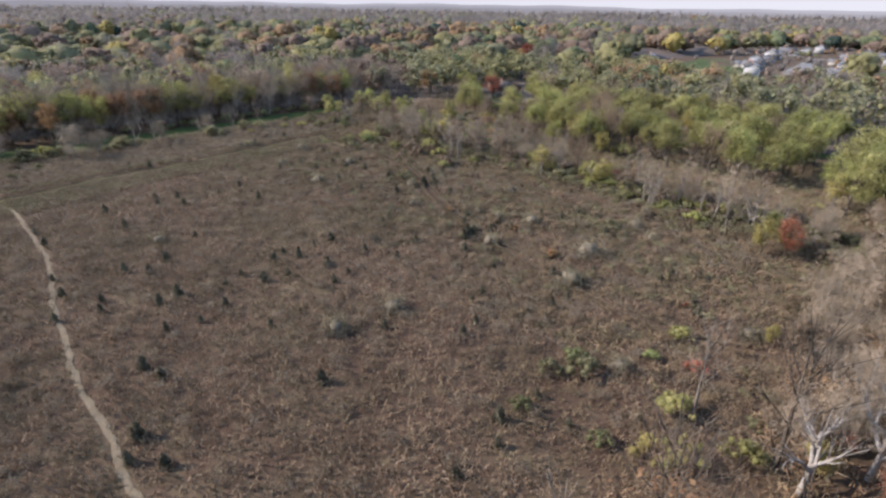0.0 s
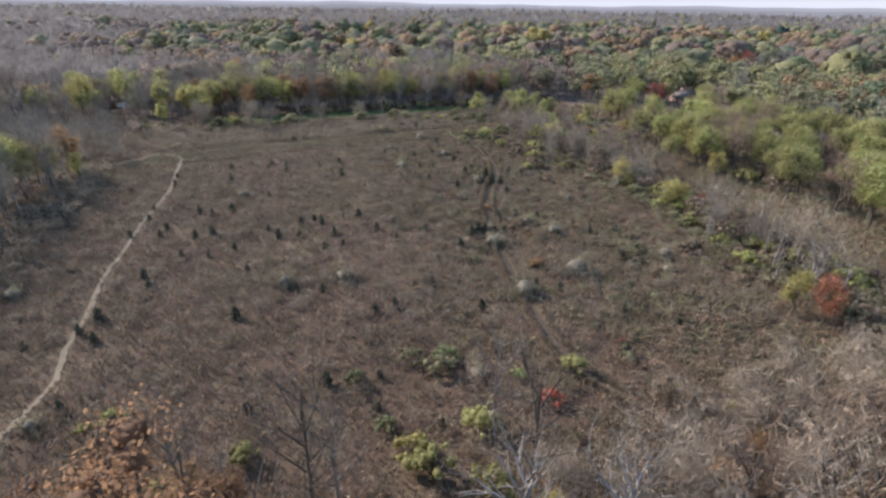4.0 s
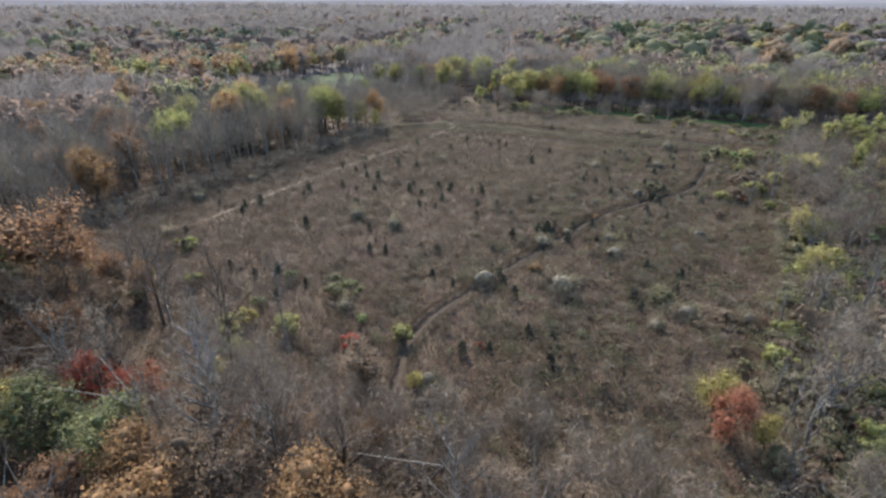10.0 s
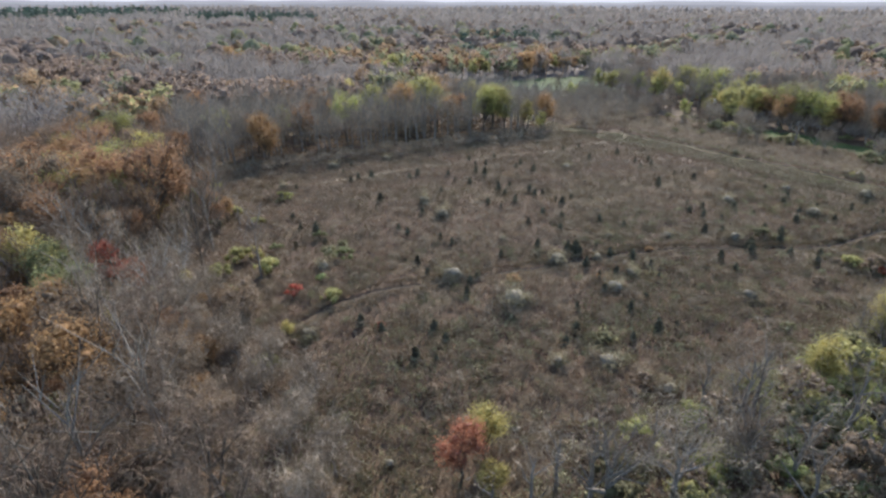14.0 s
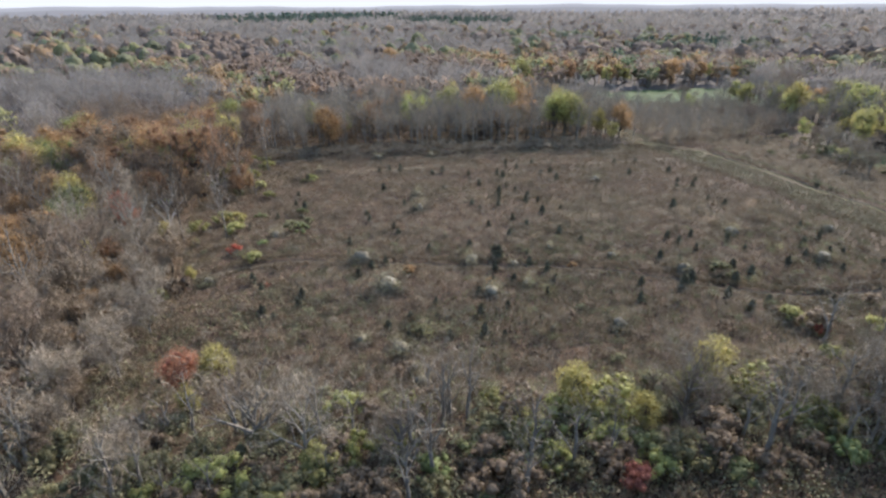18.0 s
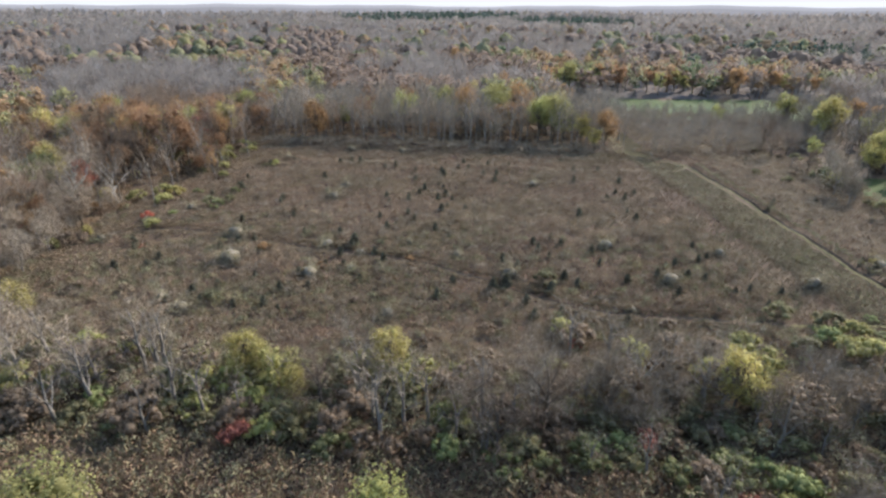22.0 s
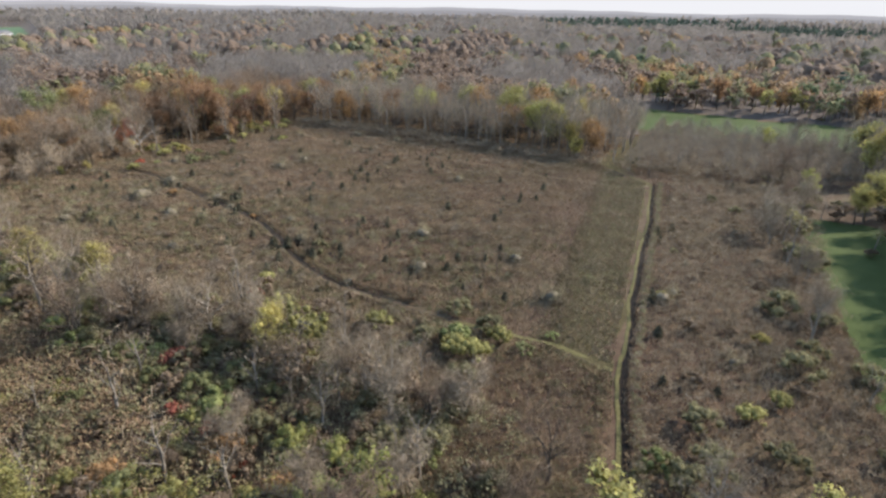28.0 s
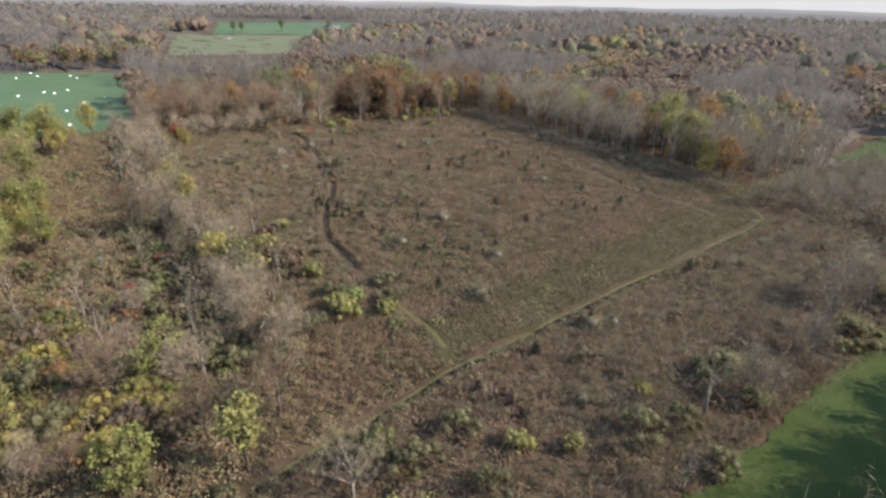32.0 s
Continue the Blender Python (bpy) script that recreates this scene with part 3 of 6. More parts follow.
def bush(name, label, height, spread, material, seed, count=500, size=0.12, lob=15):
    rr = np.random.RandomState(seed)
    root = thing(name, label, "bush")
    stems, crown = Acc(), Acc()
    a = rr.uniform(0, 2 * math.pi, lob)
    d = spread * rr.uniform(0, 0.8, lob) ** 0.7
    r = rr.uniform(0.16, 0.36, lob) * min(spread, height)
    c = np.stack([np.cos(a) * d, np.sin(a) * d, height * (1 - 0.45 * (d / spread) ** 2) - r], 1)
    for k in range(lob):
        stems.tube((c[k, 0] * 0.15, c[k, 1] * 0.15, 0), c[k], 0.05, 0.02, 3)
    pts, out = leaf_points(rr, c, r, count)
    stray = rr.uniform(0, 1, count) < 0.2
    pts[stray] *= rr.uniform(0.9, 1.15, (stray.sum(), 3))
    pts[:, 2] = np.maximum(pts[:, 2], 0.1)
    crown.cores(c, r * 0.62, rr, 2, 0.3)
    crown.leaves(pts, size, rr, out, ragged=1.0)
    hang("stem", stems.make("stem", BARK), root)
    hang("crown", crown.make("crown", material), root)
    return root


def dome(name, label, height, spread, material, seed, count=1100, core=0.5, rough=0.16, foot=None):
    """A low rounded bush of fine stems reaching to the ground, densest at its outside."""
    rr = np.random.RandomState(seed)
    crown = Acc()
    d = rr.normal(0, 1, (count, 3))
    d[:, 2] = np.abs(d[:, 2])
    d /= np.linalg.norm(d, axis=1)[:, None]
    lump = 1 + rough * np.sin(d[:, 0] * 5 + seed) + rough * np.sin(d[:, 1] * 6 - d[:, 2] * 4 + seed) + 0.08 * np.sin(d[:, 0] * 13 + d[:, 1] * 11)
    rad = lump * rr.uniform(0.2, 1.12, count) ** 0.55
    at = d * rad[:, None] * np.array([spread, spread, height]) * 0.92
    top = at[:, 2] > height * (0.42 + 0.12 * np.sin(d[:, 0] * 7 + seed)) if foot else np.ones(count, bool)
    crown.leaves(at[top], 0.05, rr, d[top], 3.2, 0.35, 0.9)
    # lower stems take the foot material, with shade set into its colour
    stems = Acc()
    if foot:
        stems.leaves(at[~top], 0.06, rr, d[~top], 4.5, 0.6, 0.9)
    if core:
        (stems if foot else crown).cores(np.array([[0, 0, height * 0.34]]), np.array([[spread * core, spread * core, height * core * 0.7]]), rr, 2, 0.25)
    root = thing(name, label, "bush")
    hang("crown", crown.make("crown", material), root)
    if foot:
        hang("foot", stems.make("foot", foot), root, "dull brown stems under the pale top")
    return root


STORE = {}


def put(kind, x, y, scale=1.0, turn=None, label="", stretch=1.0):
    """A copy of a stored kind of plant at x, y; the first one is used itself."""
    ob, used = STORE[kind]
    if turn is None:
        turn = (x * 37.7 + y * 91.3) % 360
    m = pose(x, y, float(hz(x, y)) - 0.05, 0, 0, turn) @ Matrix.Diagonal((scale, scale, scale * stretch, 1))
    if used:
        made = {}
        for o in (ob, *ob.children_recursive):
            made[o] = o.copy()
            scene.collection.objects.link(made[o])
            made[o].parent = made.get(o.parent, o.parent)
        ob = made[ob]
    else:
        STORE[kind][1] = True
    ob.matrix_basis = m
    if label:
        ob["label"] = label
    return ob


def store(kind, ob):
    STORE[kind] = [ob, False]


def light_bare(rr, height, spread):
    """A leafless tree of few faces, for the inside of a wood: branches and twigs."""
    wood, twig = Acc(), Acc()
    tr = height * 0.016
    wood.tube((0, 0, 0), (rr.normal(0, 0.3), rr.normal(0, 0.3), height * 0.8), tr, tr * 0.25, 4)
    for i in range(9):
        a, f = i * 2.4 + rr.uniform(-0.4, 0.4), 0.3 + 0.055 * i
        p = np.array([0, 0, height * f])
        q = p + np.array([math.cos(a) * spread * 0.8 * (1.2 - f), math.sin(a) * spread * 0.8 * (1.2 - f), height * 0.26])
        wood.tube(p, q, tr * 0.4, tr * 0.12, 3)
        for _ in range(2):
            e = q + np.array([rr.normal(0, spread * 0.3), rr.normal(0, spread * 0.3), height * rr.uniform(0.05, 0.15)])
            wood.tube(p * 0.4 + q * 0.6, e, tr * 0.2, 0.02, 3)
    c, r = lobes(rr, height, spread, height * 0.22, 12)
    pts, out = leaf_points(rr, c, r * 1.25, 620)
    pts = c.mean(0) + (pts - c.mean(0)) * rr.uniform(0.75, 1.2, (620, 1))
    twig.leaves(pts, 0.024, rr, long=26.0, upright=0.55)
    return wood, twig


def mass(name, label, category, shapes, places, materials):
    """Many plants joined into one object for each material: places are rows of x, y, scale, turn and shape."""
    n = len(materials)
    sums = [Acc() for _ in range(n)]
    for x, y, s, turn, k in places:
        c, d = math.cos(turn) * s, math.sin(turn) * s
        z = float(hz(x, y)) - 0.05
        for i in range(n):
            v, f = shapes[int(k) % len(shapes)][i]
            w = np.column_stack([v[:, 0] * c - v[:, 1] * d + x, v[:, 0] * d + v[:, 1] * c + y, v[:, 2] * s + z])
            sums[i].add(w, f)
    for i in range(n):
        ob = new(name, sums[i].make(name, materials[i]))
        tagged(ob, label[i], category, kind="stuff")


# ---- kinds of plants ----
for i in range(4):
    store("bare%d" % i, bare_tree("bare_tree", "tall leafless grey-brown tree in the wood", 15, 5.2 + 0.5 * (i % 2), BARK, TWIG, 10 + i, 6 + i % 2, fuzz=4, stout=1.25))
for i in range(3):
    store("pale%d" % i, bare_tree("pale_bare_tree", "leafless tree with pale grey bark and fine twigs", 14.5, 6.0, PALEBARK, PALETWIG, 30 + i, 7, fuzz=3, stout=1.3))
for i in range(2):
    store("bigbare%d" % i, bare_tree("bare_tree", "broad leafless tree with heavy forked grey limbs in the hedgerow", 12.5, 6.2, GREYBARK, TWIG, 35 + i, 8, fuzz=1, stout=2.2))
    store("whitebare%d" % i, bare_tree("pale_bare_tree", "leafless tree with heavy pale grey limbs and fine twigs", 14, 6.0, WHITEBARK, PALETWIG, 131 + i, 8, fuzz=1, stout=1.9))
    store("snag%d" % i, bare_tree("dead_tree", "leaning dead grey stems standing in the hedgerow", 7, 2.2, GREYBARK, PALETWIG, 45 + i, 4, 2, fuzz=1, stout=1.6))
    store("wispy%d" % i, leaf_tree("thin_leaved_tree", "thin-leaved yellowish tree in the hedgerow", 9, 5.0, LEAF["yellowgreen"], 47 + i, 1300, 0.10, 0.15, GREYBARK, 30))
    store("tan_crown%d" % i, leaf_tree("tan_shrub_tree", "broad shrubby tree with thin tan-grey leaves in the hedgerow", 7.5, 4.2, LEAF["brown"], 57 + i, 1500, 0.085, 0.1, GREYBARK, 30))
    store("thin%d" % i, bare_tree("slender_bare_tree", "slender leafless tree among shrubs", 9, 2.8, GREYBARK, PALETWIG, 40 + i, 5, 2))
for i in range(2):
    store("fuzzy%d" % i, bare_tree("grey_shrub_tree", "low spreading leafless tree with pale grey twigs in the hedgerow", 7, 3.6, GREYBARK, PALETWIG, 50 + i, 7, 3, fuzz=3))
CROWNS = {"olive": "olive-green leafy tree", "yellowgreen": "yellow-green autumn tree", "yellow": "bright yellow autumn tree", "orange": "orange autumn tree",
          "rust": "rust-brown oak in autumn leaf", "red": "red autumn tree", "russet": "russet autumn tree", "darkred": "dark red autumn tree", "green": "dark green leafy tree", "brown": "tree with withered brown leaves"}
NAMES = {"yellowgreen": "yellow_green", "darkred": "dark_red"}
for c, label in CROWNS.items():
    for i in range(2):
        store("%s%d" % (c, i), leaf_tree(NAMES.get(c, c) + "_tree", label + " with a rounded crown", 14, 4.8, LEAF[c], 60 + i * 7 + len(c), 4400, 0.125))
for c, label in (("olive", "olive-green woodland tree"), ("yellowgreen", "yellow-green woodland tree"), ("orange", "orange woodland tree"), ("rust", "rust-brown woodland tree")):
    for i in range(2):
        store("mid_%s%d" % (c, i), leaf_tree("woodland_tree", label + " with an uneven crown", 15, 4.8, LEAF[c], 160 + i * 7 + len(c), 600, 0.36, 0.2, BARK, 14))
for i in range(4):
    store("cedar%d" % i, cedar("cedar", "small dark green red-cedar standing in brown meadow", 2.3, 0.75 + 0.1 * (i % 2), LEAF["pine"], 80 + i, 300))
store("bigcedar", cedar("cedar", "dense dark green red-cedar standing in brown meadow", 4.0, 1.5, LEAF["pine"], 89, 700))
for i in range(3):
    store("brush%d" % i, dome("brush_clump", "low rounded clump of grey-brown brush in the meadow", 1.5, 1.6 + 0.4 * i, (LEAF["brown"], FAR["thicket"], STALK)[i], 150 + i, 420, 0, 0.3))
    store("grassy%d" % i, dome("grass_clump", "low rounded clump of olive-green growth in the meadow", 1.3, 1.5 + 0.3 * i, (LEAF["shrub"], GREENSTALK, TANSTALK)[i], 155 + i, 420, 0, 0.3))
    store("bush_pale%d" % i, dome("pale_bush", "rounded pale grey-tan bush gone to seed in the meadow", 2.6, 2.0 + 0.25 * i, LEAF["pale"], 140 + i, 1700, 0.5, 0.3, LEAF["shaded_stems"]))
for c, label in (("shrub", "leafy green shrub with dense foliage"), ("yellowgreen", "yellow-green leafy shrub in autumn"), ("bright", "bright green leafy shrub in autumn"),
                 ("red", "bright red autumn shrub in full leaf"), ("orange", "orange autumn shrub in full leaf"), ("brown", "brown withered shrub with dry leaves"), ("darkred", "dark red autumn shrub in leaf"),
                 ("yellow", "yellow autumn shrub in full leaf"), ("green", "dark green leafy shrub"), ("olive", "olive-green shrub in autumn leaf")):
    for i in range(2):
        store("bush_%s%d" % (c, i), bush(c.replace("yellowgreen", "yellow_green").replace("darkred", "dark_red").replace("shrub", "leafy") + "_bush", label, 3.0, 2.4, LEAF[c], 90 + i * 5 + len(c), 1150, 0.092))

dice = np.random.RandomState(5)


def any_of(mix):
    names, w = zip(*mix)
    return names[dice.choice(len(names), p=np.array(w) / sum(w))]


def two(kind):
    """A stored kind, in one of its shapes."""
    n = sum(k[:-1] == kind for k in STORE)
    return kind + str(dice.randint(n))


PATHS = np.concatenate([along(q, 1.0) for q in (TRAIL_A, TRAIL_B, TRAIL_C)])


def near_path(x, y):
    return np.hypot(PATHS[:, 0] - x, PATHS[:, 1] - y).min() < 2.2


# ---- small trees in the meadow ----
CEDARS_SOUTH = [(44.5, 18.5), (38.5, 23.1), (69.7, 24.0), (72.5, 25.9), (25.1, 25.9), (30.8, 26.0), (12.3, 26.7), (79.9, 27.3), (39.6, 28.2), (33.6, 28.3), (81.7, 29.2), (6.0, 31.5), (78.4, 32.3), (75.0, 32.4), (53.6, 38.0), (59.9, 39.0), (56.2, 39.0), (66.0, 40.1), (69.3, 40.9), (64.0, 42.0), (41.5, 42.1), (44.4, 42.7), (66.5, 43.1), (5.6, 45.2), (86.5, 45.3), (64.8, 45.5), (-2.5, 45.9), (22.8, 46.0), (48.5, 47.5), (55.6, 47.9), (3.1, 48.0), (89.2, 48.0), (51.4, 48.3), (84.8, 48.5), (68.9, 48.9), (-7.5, 49.9), (34.9, 50.4), (4.7, 51.0), (80.3, 52.6), (89.9, 53.5)]
CEDARS_MIDDLE = [(59.5, 53.6), (89.7, 58.2), (84.5, 58.6), (63.1, 58.9), (9.4, 59.4), (78.5, 59.5), (90.6, 60.7), (23.7, 60.8), (60.0, 61.1), (8.3, 62.3), (74.1, 62.6), (83.4, 62.8), (69.6, 63.9), (63.6, 65.0), (66.3, 65.3), (36.5, 65.6), (74.4, 66.0), (49.6, 66.8), (39.8, 66.8), (90.4, 67.3), (17.1, 68.4), (12.8, 68.7), (55.9, 69.7), (79.3, 70.1), (21.2, 70.1), (68.6, 70.1), (64.7, 70.7), (38.6, 71.3), (71.6, 72.4), (46.8, 72.5), (75.4, 72.6), (32.4, 72.8), (28.7, 73.6), (50.5, 74.5), (14.2, 76.2), (23.8, 76.5), (17.0, 77.1), (37.0, 77.9), (26.9, 78.0), (33.1, 79.3)]
CEDARS_NORTH = [(55.9, 79.6), (44.4, 79.6), (7.5, 80.2), (41.3, 80.5), (35.7, 81.1), (2.3, 81.2), (59.5, 82.7), (8.3, 83.0), (83.2, 83.3), (41.6, 84.6), (79.0, 85.4), (16.0, 87.6), (4.3, 88.4), (19.5, 90.8), (13.2, 91.0), (69.7, 93.3), (4.1, 94.4), (71.5, 95.9), (83.8, 97.0), (87.8, 98.1), (26.9, 98.7), (61.6, 98.9), (64.4, 99.7), (67.2, 101.5), (86.2, 102.0), (58.1, 102.5), (74.9, 103.5), (60.7, 104.2), (77.1, 105.4), (64.4, 109.3), (44.2, 109.5), (-3.5, 109.8), (68.3, 110.2), (18.2, 111.1), (87.7, 111.2), (5.4, 112.5), (75.0, 113.6), (31.1, 117.5), (72.4, 118.9), (4.9, 119.2)]
CEDARS_FAR = [(26.6, 120.2), (39.7, 120.5), (78.4, 120.8), (44.9, 121.3), (68.1, 121.4), (31.1, 121.6), (17.3, 122.7), (66.4, 123.5), (71.7, 124.1), (27.4, 124.4), (84.0, 124.8), (71.6, 127.0), (64.5, 128.1), (58.8, 128.6), (76.9, 129.8), (62.7, 130.1), (75.7, 132.4), (81.2, 132.8), (91.0, 133.7), (78.8, 135.4), (76.4, 136.8), (86.8, 139.3), (33.9, 153.0), (37.2, 154.0), (62.3, 156.5), (65.0, 157.0), (30.0, 155.4), (75.4, 159.3)]
for x, y in CEDARS_SOUTH + CEDARS_MIDDLE + CEDARS_NORTH + CEDARS_FAR:
    put(two("cedar"), x, y, dice.uniform(0.46, 0.9))
for x, y in ((65, 65.5), (78.5, 94), (80, 92), (79.5, 101)):
    put("bigcedar", x, y, dice.uniform(0.5, 0.62))
PALE_BUSHES = [(38.6, 53.3, 1.1), (29.6, 53.7, 1.0), (63.9, 41.3, 1.25), (75, 45.6, 1.4), (92.4, 46.8, 0.95), (68, 85.2, 0.7), (75.2, 94.6, 1.1), (78.6, 61.4, 0.95), (62.8, 75.6, 0.6),
               (66.2, 60.4, 1.0), (68.4, 67.4, 0.6), (90, 77, 0.9), (74.6, 120.4, 1.05), (60.5, 112.6, 1.0), (21.3, 100.6, 0.8), (50.6, 24.6, 0.9), (75.4, 72.7, 0.7), (4.2, 29, 0.7),
               (89.2, 41.8, 0.75), (54.5, 57.3, 0.5), (73, 143.3, 1.1), (76, 67.9, 0.8), (84, 112.5, 0.6), (-9, 61, 0.9), (-8, 45, 0.9), (69.3, 17, 0.8), (99.6, 48.8, 0.9), (61.3, 132.6, 0.8), (64, 158.3, 0.9)]
for x, y, s in PALE_BUSHES:
    put(two("bush_pale"), x, y, s)
for c, x, y, s in (("green", 47.8, 29.1, 0.8), ("shrub", 76.8, 100.2, 0.9), ("yellowgreen", 91.3, 101.5, 0.8), ("red", 95, 103.2, 0.55), ("shrub", 83.9, 133, 0.9), ("yellowgreen", 61.7, 22.6, 0.8),
                   ("yellowgreen", 47.8, 16.4, 1.0), ("yellowgreen", 74, 10.6, 0.8), ("orange", 69.4, 49.3, 0.6), ("orange", 74.4, 62, 0.4), ("shrub", 46.8, 27, 0.9), ("red", 56.7, 18.2, 0.62), ("red", 71, 26.4, 0.3),
                   ("yellowgreen", 42, 13, 1.1), ("yellowgreen", 46, 9, 1.0), ("green", 39, 19.5, 0.6), ("bright", 55, 23, 0.5), ("shrub", 44, 30, 0.7), ("green", 37, 28, 0.6), ("yellowgreen", 88, 141, 0.9),
                   ("shrub", 86, 139, 1.0), ("bright", 91, 136, 1.0), ("yellow", 63, 158, 0.5), ("orange", 71, 77, 0.4), ("brown", 72, 12.7, 1.0), ("olive", 12, 28, 0.6), ("shrub", 14, 26, 0.5), ("olive", 9.5, 27, 0.45), ("brown", 11.5, 24.5, 0.7), ("yellowgreen", 25, 19, 0.7), ("yellow", 40.7, 15, 0.9)):
    put(two("bush_" + c), x, y, s)

for k in range(430):
    x, y = dice.uniform(-12, 104), 10 + 132 * dice.uniform() ** 0.8
    east = min(1.0, max(0.12, (x - 30) / 55))
    if dice.uniform() < east and y < 124 + 0.17 * x and not near_path(x, y):
        put(two("grassy" if dice.uniform() < 0.55 and x > 55 else "brush"), x, y, dice.uniform(0.45, 1.3), stretch=dice.uniform(0.6, 1.1))

# ---- trees that stand out ----
put("yellow0", 97.6, 26.2, 0.56)
put("russet0", 99.0, 22.6, 0.6, label="russet and orange autumn tree beside a yellow one")
put("bigbare0", 107.3, 32.0, 1.0)
put("bigbare1", 110.5, 46.0, 0.8)
put("whitebare0", 47, 4.3, 0.98)
put("whitebare1", 53.5, 0.5, 1.0)
for x, y, s in ((42, -6, 1.0), (58, 3, 0.9), (61, -4, 1.0), (69, -3, 0.95), (77, 2, 0.8), (84, 0, 0.85)):
    put(two("pale"), x, y, s)
put("darkred0", 171, 160, 1.0)
for c, x, y, s in (("yellow", -17, 121, 0.6), ("yellow", -22, 118, 0.9), ("rust", 17, -5, 1.45), ("rust", 15.7, -20, 1.5), ("yellow", 10, 10.5, 0.45), ("yellowgreen", 13, 9, 0.5),
                   ("red", 43.8, -4.8, 0.72), ("yellow", -11, 198, 0.6), ("bare", 111.5, 98, 0.8), ("orange", 20, 196, 1.0), ("yellow", 8, 201, 0.9), ("yellowgreen", 2, 192, 1.0), ("yellow", 34, 199, 0.8), ("orange", 95, 212, 1.0), ("yellowgreen", 52, 206, 1.0),
                   ("red", 291, 242, 1.2), ("orange", 270, 230, 1.1), ("yellow", 255, 225, 1.0),
                   ("rust", 5, -16, 1.45), ("orange", 0, -28, 1.4), ("rust", 12, -13, 1.3), ("orange", 10, -3, 1.0), ("olive", 22, -1, 1.1), ("orange", 24, -8, 1.2), ("olive", -2, -5, 1.1), ("rust", -4, 0, 1.0), ("yellow", 17, 2, 0.5), ("rust", -8, -12, 1.1),
                   ("yellowgreen", 128, 21, 0.9), ("yellowgreen", 133, 16, 0.95), ("olive", 136, 25, 0.9), ("yellowgreen", 140, 12, 0.9), ("orange", 127, 14, 0.5), ("rust", 24, -16, 1.2), ("rust", 20, -24, 1.1), ("green", 48, -11, 0.92), ("green", 54.5, -9.8, 0.88), ("yellow", 41.8, -14, 0.95), ("green", 53, -34.4, 1.4), ("orange", 39, -37, 1.35), ("yellow", 43, -40, 1.2), ("yellow", 69, 14.5, 0.26),  ("rust", 33, -3, 0.85), ("orange", 21, 14, 0.45), ("rust", 24, 12, 0.5), ("rust", 30, -8, 0.7), ("yellow", 107, 64, 0.6), ("yellowgreen", 106, 65, 0.45),
                   ("yellow", 105, 80.5, 0.62), ("yellowgreen", 106, 78, 0.45), ("yellow", 106.6, 118.5, 0.68), ("yellow", 125, 11, 0.5), ("yellow", 102, 24, 0.4)):
    put(two(c), x, y, s)
for x, y, s in ((133, 143, 1.5), (128, 146, 1.3), (125, 140, 1.2), (130, 136, 1.5), (135, 134, 1.4), (130, 127, 1.3), (138, 140, 1.5), (126, 131, 1.1), (136, 76, 1.6), (139, 70, 1.5), (134, 84, 1.2)):
    put(two("bush_" + ("yellowgreen", "brown", "shrub", "olive")[int(x + y) % 4]), x, y, s)
for x, y, s in ((137, 129, 1.5), (141, 134, 1.6), (134, 122, 1.4), (140, 124, 1.6), (128, 136, 1.2), (124, 145, 1.2), (121, 148, 1.3), (133, 148, 1.6)):
    put(two("bush_" + ("orange", "brown", "yellow", "olive", "shrub")[int(x * 3 + y) % 5]), x, y, s * 0.9)
for c, x, y, s in (("bright", 120, 137, 1.0), ("green", 122, 151, 0.9), ("orange", 128, 119, 0.9), ("orange", 131, 131, 0.7), ("bright", 117, 131, 0.8), ("darkred", 119, 121, 0.6), ("red", 121, 128, 0.5), ("yellow", 70, 172, 0.6),
                   ("shrub", 98, 168, 1.1), ("shrub", 92, 166, 1.0), ("yellowgreen", 88, 171, 0.8), ("shrub", 94, 174, 1.0), ("bright", 100, 163, 0.8), ("shrub", 102, 166, 1.2), ("yellowgreen", 83, 174, 0.7)):
    put(two("bush_" + c), x, y, s)
put("pale1", 105, 168, 0.62)
for c, x, y, s in (("green", -65, -638, 1.3), ("green", -75, -634, 1.2), ("green", -141, -668, 1.4), ("green", -225, -690, 1.3), ("yellow", -174, -342, 1.2), ("orange", -248, 56, 1.4), ("orange", -243, 62, 1.2), ("yellow", 121, 0, 0.9)):
    put(two(c), x, y, s)
for x, y, s in ((106, 65.9, 1.0), (106.8, 101, 0.9), (105.6, 105.8, 0.8), (103.9, 79.5, 0.8), (106.1, 103, 1.0), (104.5, 20, 0.9), (104.2, 22.5, 1.0), (105.1, 112, 0.7), (106, 88, 0.8)):
    put(two("snag"), x, y, s)
for x, y, s in ((104, 120.8, 1.0), (108, 68, 0.8), (107, 84, 0.7)):
    put(two("wispy"), x, y, s)
for x, y, s in ((106, 118, 1.0), (108.5, 124, 1.0), (104.5, 112, 0.9), (107, 106, 1.0), (109, 98, 0.9), (106, 92, 0.9), (108, 58, 0.9), (106, 48, 0.8), (105, 10, 1.0), (104, 3, 0.9), (106, 132, 0.9)):
    put(two("tan_crown"), x, y, s)
for x, y, s in ((107, 108, 0.85), (107, 136, 0.8), (110, 97, 0.85), (107, 77, 0.75), (110, 37, 0.85), (105, 116, 0.7), (104, 128, 0.65)):
    put(two("pale"), x, y, s)
put("bare0", 105.9, 140.6, 0.55)
put("bush_bright0", 82.5, 146.5, 0.45, stretch=0.6)
put("bush_green0", 88.2, 144.3, 0.7, stretch=0.7)
